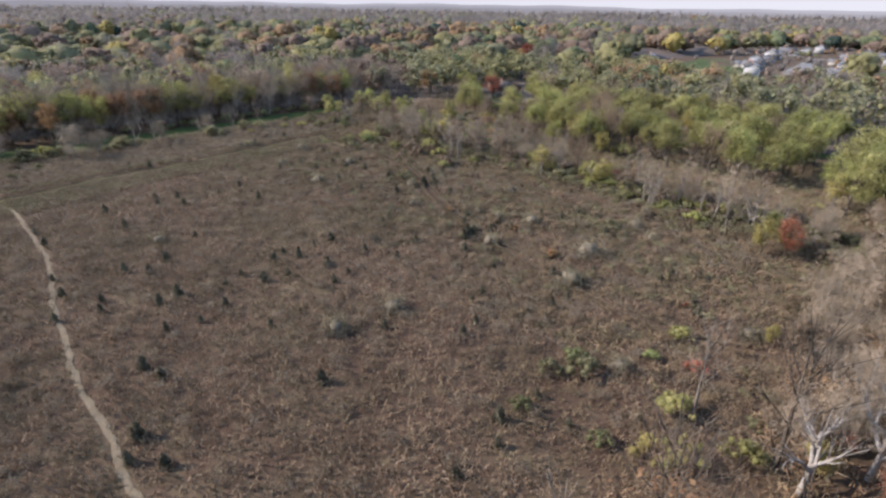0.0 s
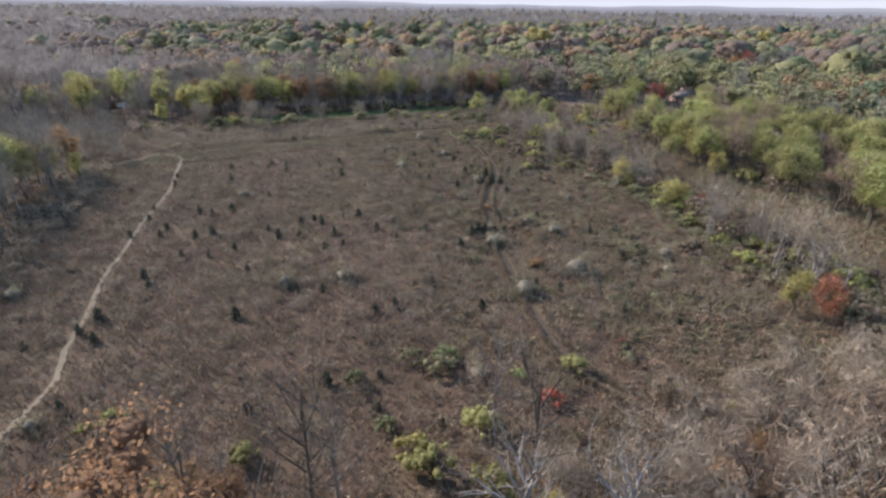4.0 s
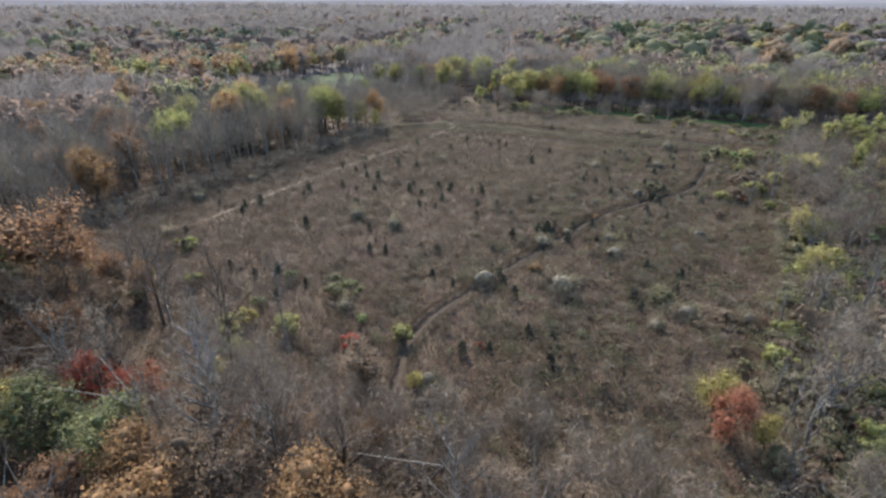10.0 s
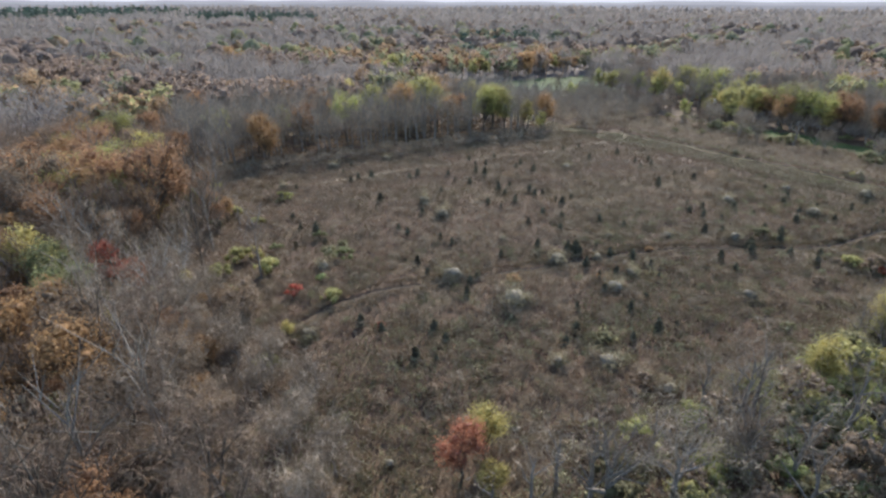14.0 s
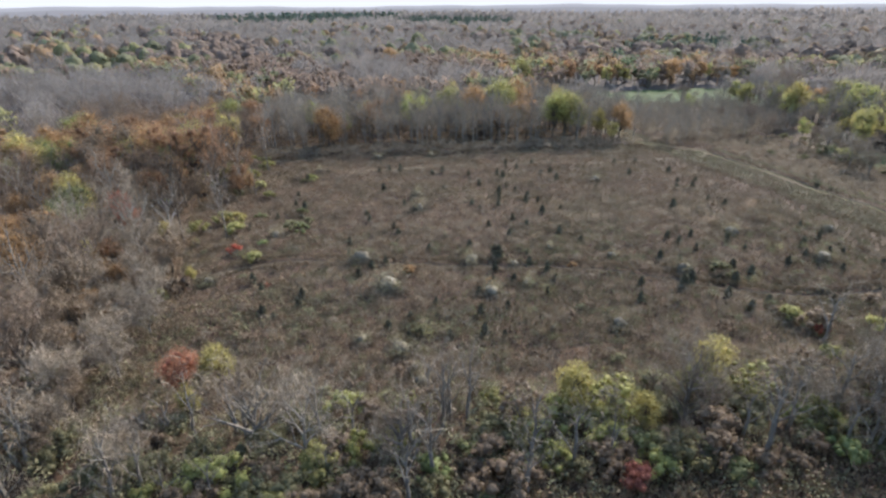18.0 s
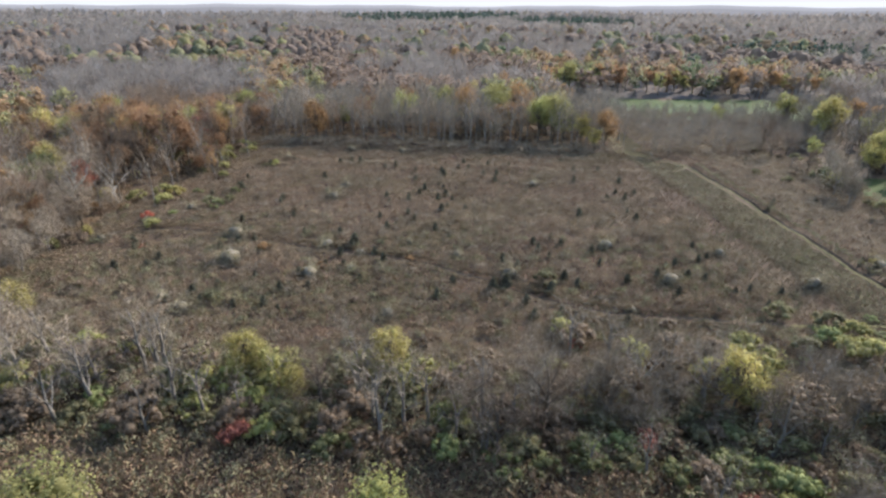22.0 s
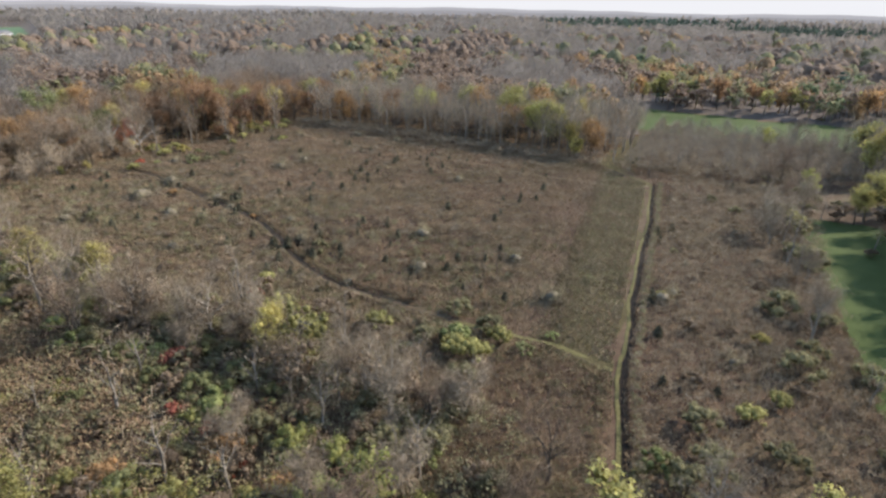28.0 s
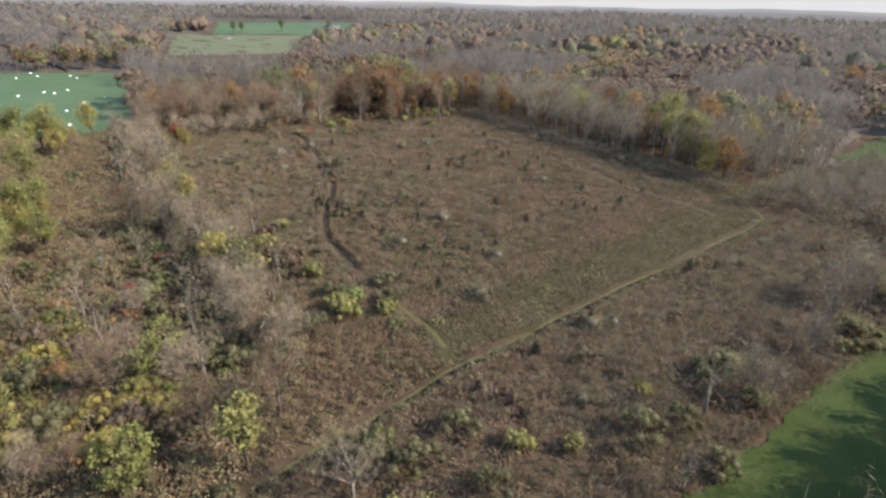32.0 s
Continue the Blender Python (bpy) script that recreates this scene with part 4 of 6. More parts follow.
for c, x, y, s in (("rust", 21.5, 2.6, 1.5), ("brown", 20.7, -15.4, 1.45), ("orange", 14, 1.5, 1.0), ("rust", 17.5, 5.5, 1.1), ("olive", -40, -4, 1.15), ("rust", 11.5, 10.5, 0.75), ("orange", 33, -4.8, 0.62), ("orange", 65.3, -0.6, 0.45), ("rust", 56, -9, 0.6), ("yellowgreen", -47.5, 86.5, 1.3), ("yellowgreen", -27.6, 108.5, 1.3),
                   ("orange", 61, -1.9, 0.42), ("orange", 65.4, 3.6, 0.36), ("yellow", 49.7, 3.9, 0.36), ("orange", 67.2, 0.9, 0.36), ("orange", 70.6, 4.7, 0.4), ("russet", 48.4, -2.1, 0.6), ("rust", 17.2, 11.3, 0.57), ("orange", 77.5, 3.2, 0.4), ("orange", 55.5, 5.6, 0.25), ("orange", 37.5, -9.8, 0.6), ("orange", 59, -9.5, 0.86), ("orange", 63, -14, 0.8), ("orange", 58.8, -0.4, 0.32), ("yellow", 76.4, -8.2, 0.5), ("orange", 71.7, -13.8, 0.7), ("rust", 57, -15, 0.85), ("rust", 83, -6, 0.55), ("yellow", 58.5, -5.6, 0.42), ("rust", 74, -9, 0.6),
                   ("orange", -125, 42, 0.95), ("orange", -128, 38, 0.85), ("orange", -28.4, 32.8, 0.8), ("orange", -22.8, 30.8, 0.8), ("orange", -214, 110, 1.1), ("orange", -199, 100, 1.0), ("orange", -56, -13.5, 1.0), ("orange", -70.7, 8.4, 1.05), ("rust", -84, 20, 1.1), ("orange", -96, 55, 1.1), ("yellow", -90, 78, 1.0), ("orange", -110, 92, 1.15), ("yellow", 110, 70.6, 0.42)):
    put(two(c), x, y, s)
for c, x, y, s in (("yellowgreen", 134, 88, 1.0), ("yellowgreen", 137, 98, 1.05), ("olive", 135, 107, 0.95), ("yellowgreen", 141, 112, 1.0), ("yellow", 131, 80, 0.6), ("olive", 130, 96, 0.7), ("yellowgreen", 131, 18, 1.15), ("olive", 139, 19, 1.25), ("yellowgreen", 147, 25, 1.3), ("yellow", 129, 24, 0.7), ("olive", 150, 16, 1.2)):
    put(two(c), x, y, s)
for x, y, s in ((79, 9, 1.0), (83, 13, 1.05), (75, 11, 0.9), (71, 8, 1.0), (88, 10, 1.1), (93, 13, 1.0), (66, 9, 0.8), (97, 9, 1.1)):
    put(two("fuzzy"), x, y, s)
for x, y, s in ((109, 98, 1.0), (107, 104, 1.1), (110, 108, 1.0), (106, 112, 0.9), (108, 122, 0.95), (106, 128, 1.0), (106.7, 136, 1.0), (103.4, 142, 0.8), (110, 90, 0.9),
                (56, 4, 1.0), (61, 2, 1.1), (66, 5, 0.9), (71, 1, 1.0), (52, 7, 0.8), (79, 5, 0.8), (86, 2, 0.9), (93, 5, 0.8), (110, 45, 0.9), (104, 12, 0.9), (110, 20, 1.0)):
    put(two("fuzzy"), x, y, s)


# ---- woods ----
def spots(x0, x1, y0, y1, gap, low, high, keep=None):
    """Uneven places on a grid: rows of x, y, scale, turn and shape."""
    rows = []
    for gx in np.arange(x0, x1, gap):
        for gy in np.arange(y0, y1, gap):
            x, y, s, a, k = gx + dice.uniform(0, gap), gy + dice.uniform(0, gap), dice.uniform(low, high), dice.uniform(0, 6.28), dice.randint(99)
            if keep is None or keep(x, y):
                rows.append((x, y, s, a, k))
    return rows


def scatter(x0, x1, y0, y1, gap, mix, low, high, keep=None):
    for x, y, s, a, k in spots(x0, x1, y0, y1, gap, low, high, keep):
        put(two(any_of(mix)), x, y, s, math.degrees(a))


BRIGHT = [("orange", -38, 78.7, 1.35), ("yellowgreen", -41, 89, 1.45), ("yellowgreen", -36, 91, 1.3), ("orange", -29, 92.6, 1.05), ("yellowgreen", -28.5, 109, 1.35), ("yellowgreen", -25, 112, 1.1), ("orange", -19.5, 125, 1.0), ("orange", -19, 30, 1.1), ("olive", -26, 104, 1.25),
          ("olive", -34, 58, 1.25), ("rust", -30, 44, 1.2), ("yellowgreen", -45, 70, 1.3), ("orange", -50, 98, 1.35), ("rust", -52, 55, 1.3), ("yellow", -48, 112, 1.15)]
for c, x, y, s in BRIGHT:
    put(two(c), x, y, s)


def before_house(x, y):
    """The open ground between the scrub and the brick house."""
    u, w = x - 146, y - 130
    return -4 < u * 0.70 + w * 0.72 < 62 and abs(-u * 0.72 + w * 0.70) < 10


def clear_of(x, y):
    return all(math.hypot(x - px, y - py) > 4.5 for c, px, py, s in BRIGHT)


BARES = []
for i in range(5):
    w, t = light_bare(np.random.RandomState(300 + i), 15, 4.8)
    BARES.append([(np.concatenate(q.v), np.concatenate(q.f)) for q in (w, t)])
GREY = ["trunks and limbs of a leafless grey wood", "fine leafless twigs of a grey wood"]
mass("leafless_wood", GREY, "woods", BARES, spots(-66, -17, 10, 130, 4.9, 0.8, 1.2, lambda x, y: x < -18 - 2 * math.sin(y * 0.2) and clear_of(x, y)), [GREYBARK, PALETWIG])
mass("leafless_wood", ["dark trunks and limbs of a leafless wood", "fine brown leafless twigs of a wood"], "woods", BARES, spots(-60, 104, -62, 2, 15, 0.8, 1.1, lambda x, y: y < -2 or x < 60), [BARK, TWIG])
mass("leafless_wood", ["pale trunks and limbs of a leafless wood", "fine brown-grey leafless twigs of a wood"], "woods", BARES, spots(-60, 104, -62, 4, 13, 0.8, 1.1, lambda x, y: y < 0 or x < 60), [GREYBARK, TWIG])
mass("leafless_wood", GREY, "woods", BARES, spots(-20, 150, 200, 250, 7.5, 0.85, 1.2), [GREYBARK, PALETWIG])
mass("leafless_wood", ["stems of a low leafless thicket beside the lawn", "fine grey twigs of a low leafless thicket"], "woods", BARES, spots(-80, -10, 137, 204, 4.4, 0.4, 0.62, lambda x, y: x < -13 - (y - 146) * 0.3), [GREYBARK, PALETWIG])
for k in range(34):
    x, y = dice.uniform(-70, 75), dice.uniform(198, 262)
    if y > 204 or x < 0:
        put(two(any_of([("yellowgreen", 3), ("yellow", 1.6), ("olive", 1.2), ("orange", 1.2), ("bare", 2), ("pale", 3)])), x, y, dice.uniform(1.0, 1.35))
for y in np.arange(112, 254, 5.5):
    put(two(any_of([("mid_yellowgreen", 2), ("mid_orange", 2), ("mid_rust", 2), ("mid_olive", 1.5), ("bare", 1.5), ("bush_brown", 1)])), -145 - dice.uniform(0, 12), y + dice.uniform(-2, 2), dice.uniform(0.8, 1.3))
mass("leafless_wood", GREY, "woods", BARES, spots(-84, -2, 196, 234, 6.5, 0.65, 1.05), [GREYBARK, PALETWIG])
scatter(-80, -2, 196, 232, 12, [("mid_yellowgreen", 2), ("mid_orange", 1), ("mid_olive", 1), ("mid_rust", 1)], 0.65, 1.0)
scatter(-62, -18, 14, 130, 13, [("mid_rust", 1), ("mid_olive", 1), ("mid_orange", 0.5)], 0.7, 1.05, lambda x, y: x < -30)
scatter(-45, 26, -45, 7, 7.0, [("bare", 1.6), ("rust", 2.2), ("orange", 1.5), ("brown", 0.3), ("olive", 1.2), ("yellow", 0.3)], 0.85, 1.25, lambda x, y: y < 4 or x < -16)
scatter(24, 104, -34, 3, 6.4, [("bare", 3.4), ("pale", 0.7), ("rust", 1.5), ("brown", 0.5), ("orange", 1.7)], 0.7, 1.05, lambda x, y: math.hypot(x - 51, y + 11) > 8 and not (33 < x < 60 and y > -8))
scatter(18, 96, -26, 6, 9.5, [("brown", 0.25), ("rust", 1.5), ("orange", 1.1), ("yellow", 0.3), ("brown", 1.3)], 0.4, 0.66, lambda x, y: not (33 < x < 62 and y > -16))
scatter(24, 104, -14, 12, 6.0, [("bush_brown", 3), ("bush_orange", 0.7), ("bush_shrub", 1.6), ("bush_darkred", 0.6), ("thin", 2), ("bush_olive", 0.6)], 0.5, 0.95, lambda x, y: y < 8 + 4 * math.sin(x * 0.13))
scatter(-12, 24, 4, 13, 4.0, [("bush_yellowgreen", 0.5), ("bush_olive", 0.8), ("bush_shrub", 2), ("bush_brown", 2), ("thin", 1)], 0.6, 1.0)
scatter(103, 113, -10, 92, 3.2, [("bush_shrub", 3.4), ("bush_bright", 0.25), ("bush_brown", 2.4), ("thin", 2.4), ("fuzzy", 0.2), ("bush_yellowgreen", 0.5), ("bush_olive", 0.8)], 0.75, 1.3)
scatter(103, 113, 92, 146, 3.4, [("bush_green", 0.8), ("bush_bright", 0.5), ("bush_shrub", 3), ("thin", 1.6), ("bush_brown", 1.8), ("fuzzy", 0.3), ("bush_yellowgreen", 0.4)], 0.65, 1.15)
scatter(110.5, 117, 30, 152, 3.3, [("bush_green", 1.2), ("bush_shrub", 2.6), ("bush_bright", 1.5), ("bush_olive", 0.8), ("bush_brown", 2.6), ("thin", 1.6), ("bush_darkred", 0.25)], 0.6, 1.05)
scatter(117, 137, 104, 150, 4.4, [("bush_yellowgreen", 3), ("bush_olive", 1.6), ("bush_yellow", 2.2), ("bush_brown", 1.2), ("bush_orange", 0.5), ("thin", 0.6)], 0.6, 1.1, lambda x, y: y > 121)
scatter(117, 137, 104, 121, 5.0, [("bush_brown", 3), ("brush", 3), ("bush_olive", 1), ("thin", 1.5), ("bush_darkred", 0.4), ("bush_shrub", 0.8)], 0.6, 1.1)
scatter(104, 113, -8, 150, 13, [("bare", 1), ("thin", 2)], 0.5, 0.8, lambda x, y: abs(y - 33) > 6)
scatter(86, 103, -2, 140, 8, [("bush_brown", 4), ("bush_shrub", 1), ("bush_pale", 0.6)], 0.3, 0.65, lambda x, y: math.hypot(x - 99, y - 24) > 6)
scatter(131, 186, 34, 176, 7.8, [("yellowgreen", 5), ("olive", 3), ("bare", 0.8), ("yellow", 0.25)], 0.78, 1.1, lambda x, y: x > 131 + 0.25 * max(0, y - 110) and not (146 < x and 150 < y) and not before_house(x, y))
scatter(148, 190, 150, 182, 9, [("yellowgreen", 3), ("olive", 2), ("mid_orange", 0.6), ("bare", 0.6)], 0.75, 1.0, lambda x, y: abs(y - 172 + 0.33 * (x - 158)) > 6 and math.hypot(x - 171, y - 160) > 7 and not before_house(x, y))
scatter(140, 190, 126, 174, 6.5, [("bush_brown", 2), ("bush_olive", 2), ("thin", 1.5), ("fuzzy", 1)], 0.8, 1.3, lambda x, y: before_house(x, y) and x + y < 312)
scatter(96, 131, 142, 182, 7.5, [("mid_yellowgreen", 1), ("mid_olive", 2), ("bare", 2)], 0.45, 0.7, lambda x, y: x > 112 or y > 172)
scatter(93, 103, 98, 140, 5.0, [("bush_yellowgreen", 2), ("bush_brown", 2), ("thin", 1), ("bush_shrub", 1)], 0.7, 1.2)
scatter(-4, 150, 200, 250, 11, [("olive", 0.6), ("yellowgreen", 1.6), ("yellow", 0.8), ("mid_rust", 0.8), ("orange", 0.7), ("bare", 2), ("pale", 3)], 0.8, 1.2)
scatter(4, 76, 173, 180, 3.6, [("bush_shrub", 2), ("brush", 3), ("bush_yellowgreen", 0.8), ("grassy", 1), ("thin", 0.8), ("fuzzy", 0.7)], 0.7, 1.4)
scatter(60, 118, 177, 190, 2.6, [("bush_shrub", 1), ("brush", 5), ("grassy", 1.5), ("thin", 0.8), ("fuzzy", 0.6)], 0.5, 1.0, lambda x, y: -3.5 < y - 178.5 - 0.076 * (x - 6) < 0.4)
scatter(2, 126, 198, 206, 6.2, [("pale", 2.5), ("bare", 1), ("yellowgreen", 1.4), ("rust", 0.8), ("olive", 1.2), ("yellow", 0.6)], 0.9, 1.25)
scatter(113, 131, -5, 180, 5.2, [("grassy", 2), ("bush_bright", 0.5), ("bush_yellowgreen", 0.8), ("bush_green", 0.8), ("bush_brown", 1.5), ("bush_shrub", 1.2), ("bush_orange", 0.3), ("bush_darkred", 0.25), ("fuzzy", 0.5)], 0.45, 1.05, lambda x, y: y > 92 or (x + y) % 3 < 0.7)
scatter(40, 118, 195, 199, 4.5, [("bush_green", 3), ("bush_shrub", 2)], 0.7, 1.1)
scatter(-20, 30, 178, 197, 7.5, [("bush_shrub", 3), ("bush_brown", 2), ("thin", 2)], 0.5, 0.9, lambda x, y: x < 8 or y > 190)
scatter(-84, 4, 172, 186, 7.0, [("bare", 3), ("thin", 2), ("mid_olive", 0.6), ("bush_shrub", 2), ("bush_brown", 2)], 0.45, 0.8)
scatter(-18, 108, 150, 181, 8.5, [("bush_brown", 4), ("bush_pale", 1), ("bush_shrub", 0.6), ("cedar", 1)], 0.35, 0.7, lambda x, y: y > 152 + 0.1 * x)
for c, x, y, s in (("yellow", 4.8, 190, 0.75), ("yellow", -2, 196, 0.9), ("orange", -139, 206, 0.8)):
    put(two(c), x, y, s)


def near_line(p, line, reach):
    q = along(line, 0.8)
    d = np.full(len(p), 1e9)
    for s in range(0, len(q), 20):
        d = np.minimum(d, np.hypot(p[:, None, 0] - q[None, s:s + 20, 0], p[:, None, 1] - q[None, s:s + 20, 1]).min(1))
    return d < reach


def under(name, label, rows, height, spread, per, size, material, seed, long=1.0, upright=0.0, inner=0.0, off_paths=True):
    """Low growth joined into one object."""
    acc = Acc()
    rr = np.random.RandomState(seed)
    rows = np.array(rows)[:, :2]
    if off_paths:
        rows = rows[~(near_line(rows, TRAIL_A, 1.6) | near_line(rows, TRAIL_B, 2.5) | near_line(rows, TRAIL_C, 1.3))]
    crowns(rr, rows[:, :2], height, spread, per, size, acc, long, upright, inner)
    tagged(new(name, acc.make(name, material)), label, "undergrowth", kind="stuff")


# ---- far woods, each colour of tree in one mass ----
def inside(p, a):
    """Which of the points p lie inside the four-cornered area a."""
    a = np.array(a, float)
    ok = np.zeros(len(p), bool)
    j = len(a) - 1
    for i in range(len(a)):
        hit = (a[i, 1] > p[:, 1]) != (a[j, 1] > p[:, 1])
        cross = (a[j, 0] - a[i, 0]) * (p[:, 1] - a[i, 1]) / (a[j, 1] - a[i, 1] + 1e-12) + a[i, 0]
        ok ^= hit & (p[:, 0] < cross)
        j = i
    return ok


BUILT = [(-62, -62), (-62, 130), (-84, 131), (-84, 232), (0, 232), (0, 214), (110, 214), (150, 200), (150, 180), (186, 172), (186, 30), (186, 25), (190, -5), (112, 6), (95, -62)]
CLEAR = [[(-78, 122), (-78, 228), (-142, 252), (-138, 112)], [(112, 8), (205, -5), (205, -212), (95, -187)], [(160, 172), (194, 160), (200, 168), (164, 181)], [(265, 80), (285, 160), (330, 215), (470, 222), (660, 200), (640, 100), (470, 50), (380, 60)],
         [(-110, -1080), (-400, -985), (-215, -540), (-20, -600)], [(92, -118), (26, -118), (-92, -382), (-215, -540), (-20, -615), (20, -610), (62, -351)], [(-262, -130), (-285, -188), (-318, -188), (-300, -112)], [(18, 450), (70, 422), (92, 470), (35, 492)], [(70, 512), (198, 525), (200, 650), (78, 640)], [(110, 985), (170, 850), (560, 650), (620, 720), (400, 860)]]


def crowns(rr, xy, height, spread, per, size, acc, long=1.0, upright=0.0, inner=0.8):
    """Crowns of many plants as loose leaf and twig clumps, gathered in lobes, no two alike."""
    n = len(xy)
    if n == 0:
        return
    h = height * rr.uniform(0.62, 1.22, n)
    w = spread * rr.uniform(0.75, 1.3, n)
    z0 = hz(xy[:, 0], xy[:, 1]) + h * 0.52
    lobe = rr.normal(0, 1, (n, 6, 3))
    lobe /= np.linalg.norm(lobe, axis=2)[:, :, None]
    lobe[:, :, 2] = np.abs(lobe[:, :, 2]) - 0.3
    lobe *= 0.55
    d = rr.normal(0, 1, (n, per, 3))
    d /= np.linalg.norm(d, axis=2)[:, :, None]
    d[:, :, 2] = np.abs(d[:, :, 2]) - 0.15
    pick = rr.randint(0, 6, (n, per))
    c = (lobe[np.arange(n)[:, None], pick] + d * rr.uniform(0.25, 0.52, (n, per))[:, :, None]) * np.stack([w, w, h * 0.5], 1)[:, None, :]
    c[:, :, 0] += xy[:, 0:1]
    c[:, :, 1] += xy[:, 1:2]
    c[:, :, 2] += z0[:, None]
    acc.leaves(c.reshape(-1, 3), size, rr, d.reshape(-1, 3), long, upright, 0.5)
    if inner:
        big = inner * 0.66
        acc.cores(np.column_stack([xy, z0]), np.stack([w * big, w * big, h * 0.5 * big], 1), rr, 1, 0.4)


def canopy(name, label, r0, r1, gap, level, material, seed):
    """The closed mass of branches under the tree tops of the far woods, lumpy, open where there are fields."""
    rr = np.random.RandomState(seed)
    rings = np.exp(np.arange(math.log(r0), math.log(r1), gap))
    a = np.radians(np.arange(-80, 284, gap * 57.3))
    R, A = np.meshgrid(rings, a, indexing="ij")
    x, y = 60 + R * np.cos(A), 80 + R * np.sin(A)
    xy = np.stack([x.ravel(), y.ravel()], 1)
    open_land = inside(xy, BUILT)
    for c in CLEAR:
        open_land |= inside(xy, c)
    z = hz(xy[:, 0], xy[:, 1]) + level * rr.uniform(0.55, 1.2, len(xy)) * np.where((np.degrees(A) < 107).ravel(), 0.5, 1.0) * np.where(R.ravel() < 330, 0.35, 1.0)
    w = len(a)
    m = open_land.reshape(len(rings), w).astype(float)
    for _ in range(3):
        m = (np.pad(m, 1, mode="edge")[2:, 1:-1] + np.pad(m, 1, mode="edge")[:-2, 1:-1] + np.pad(m, 1, mode="edge")[1:-1, 2:] + np.pad(m, 1, mode="edge")[1:-1, :-2] + m) / 5
    z = hz(xy[:, 0], xy[:, 1]) + (z - hz(xy[:, 0], xy[:, 1])) * np.clip(1 - 2.2 * m.ravel(), 0, 1)
    z[open_land] = hz(xy[open_land, 0], xy[open_land, 1]) - 0.4
    i = (np.arange(len(rings) - 1)[:, None] * w + np.arange(w - 1)[None]).ravel()
    f = np.stack([i, i + w, i + w + 1, i + 1], 1)
    f = f[~open_land[f].all(1)]
    tagged(new(name, mesh(name, np.column_stack([xy, z]), f, material)), label, "woods", kind="stuff")


far = np.random.RandomState(11)
MASS = {c: Acc() for c in ("mauve", "olive", "yellowgreen", "orange", "rust", "green", "pine", "yellow")}


def colour_of(xy):
    """Which colour each far tree takes: warm and bare to the west and south, green and yellow to the north."""
    n = len(xy)
    a = np.degrees(np.arctan2(xy[:, 1] - 80, xy[:, 0] - 60))
    patchy = np.sin(xy[:, 0] * 0.021 + 1) + np.sin(xy[:, 1] * 0.017 + xy[:, 0] * 0.008)
    def field(k):
        w = np.array([[0.062, 0.021, 1.1], [-0.028, 0.071, 4.0], [0.045, -0.058, 2.2], [0.091, 0.039, 0.4], [-0.016, 0.026, 5.1]]) * k
        f = sum(np.sin(xy[:, 0] * p + xy[:, 1] * q + r) for p, q, r in w)
        return 1 / (1 + np.exp(-1.15 * f))
    u = 0.68 * field(0.6) + 0.32 * far.uniform(0, 1, n)
    green = np.clip(1 - np.abs(a - 50) / 62, 0, 1)
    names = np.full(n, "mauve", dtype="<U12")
    dist = np.hypot(xy[:, 0] - 60, xy[:, 1] - 80)
    t = np.clip((0.52 + 0.34 * green + 0.10 * patchy) * np.clip(1.3 - dist / 1150, 0.3, 1), 0.04, 0.9)
    v = 0.72 * field(0.9) + 0.28 * far.uniform(0, 1, n)
    lit = u < t
    names[lit] = "rust"
    names[lit & (v < 0.42 + 0.36 * green)] = "olive"
    names[lit & (v < 0.30 + 0.24 * green)] = "yellowgreen"
    names[lit & (v < 0.23 - 0.08 * green)] = "orange"
    names[lit & (v < 0.05 + 0.05 * green)] = "green"
    names[lit & (v < 0.02)] = "yellow"
    names[(u > 0.94) & (patchy > 0.9)] = "pine"
    for px, py, rx, ry in ((-1560, -130, 420, 260), (-1120, 230, 200, 130), (-330, 330, 45, 60), (430, 240, 55, 30)):
        names[((xy[:, 0] - px) / rx) ** 2 + ((xy[:, 1] - py) / ry) ** 2 < 1] = "pine"
    near_green = (a > -25) & (a < 75) & (dist < 260) & (names == "mauve") & (far.uniform(0, 1, n) < 0.8)
    names[near_green] = np.where(far.uniform(0, 1, near_green.sum()) < 0.55, "olive", "yellowgreen")
    park = (xy[:, 0] > -270) & (xy[:, 0] < -140) & (xy[:, 1] > 100) & (xy[:, 1] < 290) & (names == "mauve") & (far.uniform(0, 1, n) < 0.75)
    names[park] = far.choice(["rust", "orange", "olive", "green", "rust"], park.sum())
    return names


def far_bare(rr, twigs, wide, long):
    """A leafless tree for the far woods: a trunk, limbs and long thin twigs that thin out towards the outline."""
    acc = Acc()
    tall = 15 * rr.uniform(0.9, 1.1)
    acc.tube((0, 0, 0), (rr.normal(0, 0.4), rr.normal(0, 0.4), tall * 0.65), 0.24, 0.1, 3)
    for i in range(5 if twigs > 30 else 2):
        a, f = i * 2.4 + rr.uniform(-0.5, 0.5), 0.28 + 0.08 * i
        acc.tube((0, 0, tall * f), (math.cos(a) * 3.0, math.sin(a) * 3.0, tall * (f + 0.32)), 0.13, 0.05, 3)
    d = rr.normal(0, 1, (twigs, 3))
    d /= np.linalg.norm(d, axis=1)[:, None]
    d *= rr.uniform(0.15, 1.0, twigs)[:, None] ** 0.5
    lean = 1 + 0.25 * np.sin(np.arctan2(d[:, 1], d[:, 0]) * 3 + rr.uniform(0, 6))
    acc.leaves(d * np.stack([lean * 4.4, lean * 4.4, np.full(twigs, 5.0)], 1) + np.array([0, 0, tall * 0.64]), wide, rr, d * np.array([1, 1, 0.3]), long, 0.5)
    return np.concatenate(acc.v), np.concatenate(acc.f)


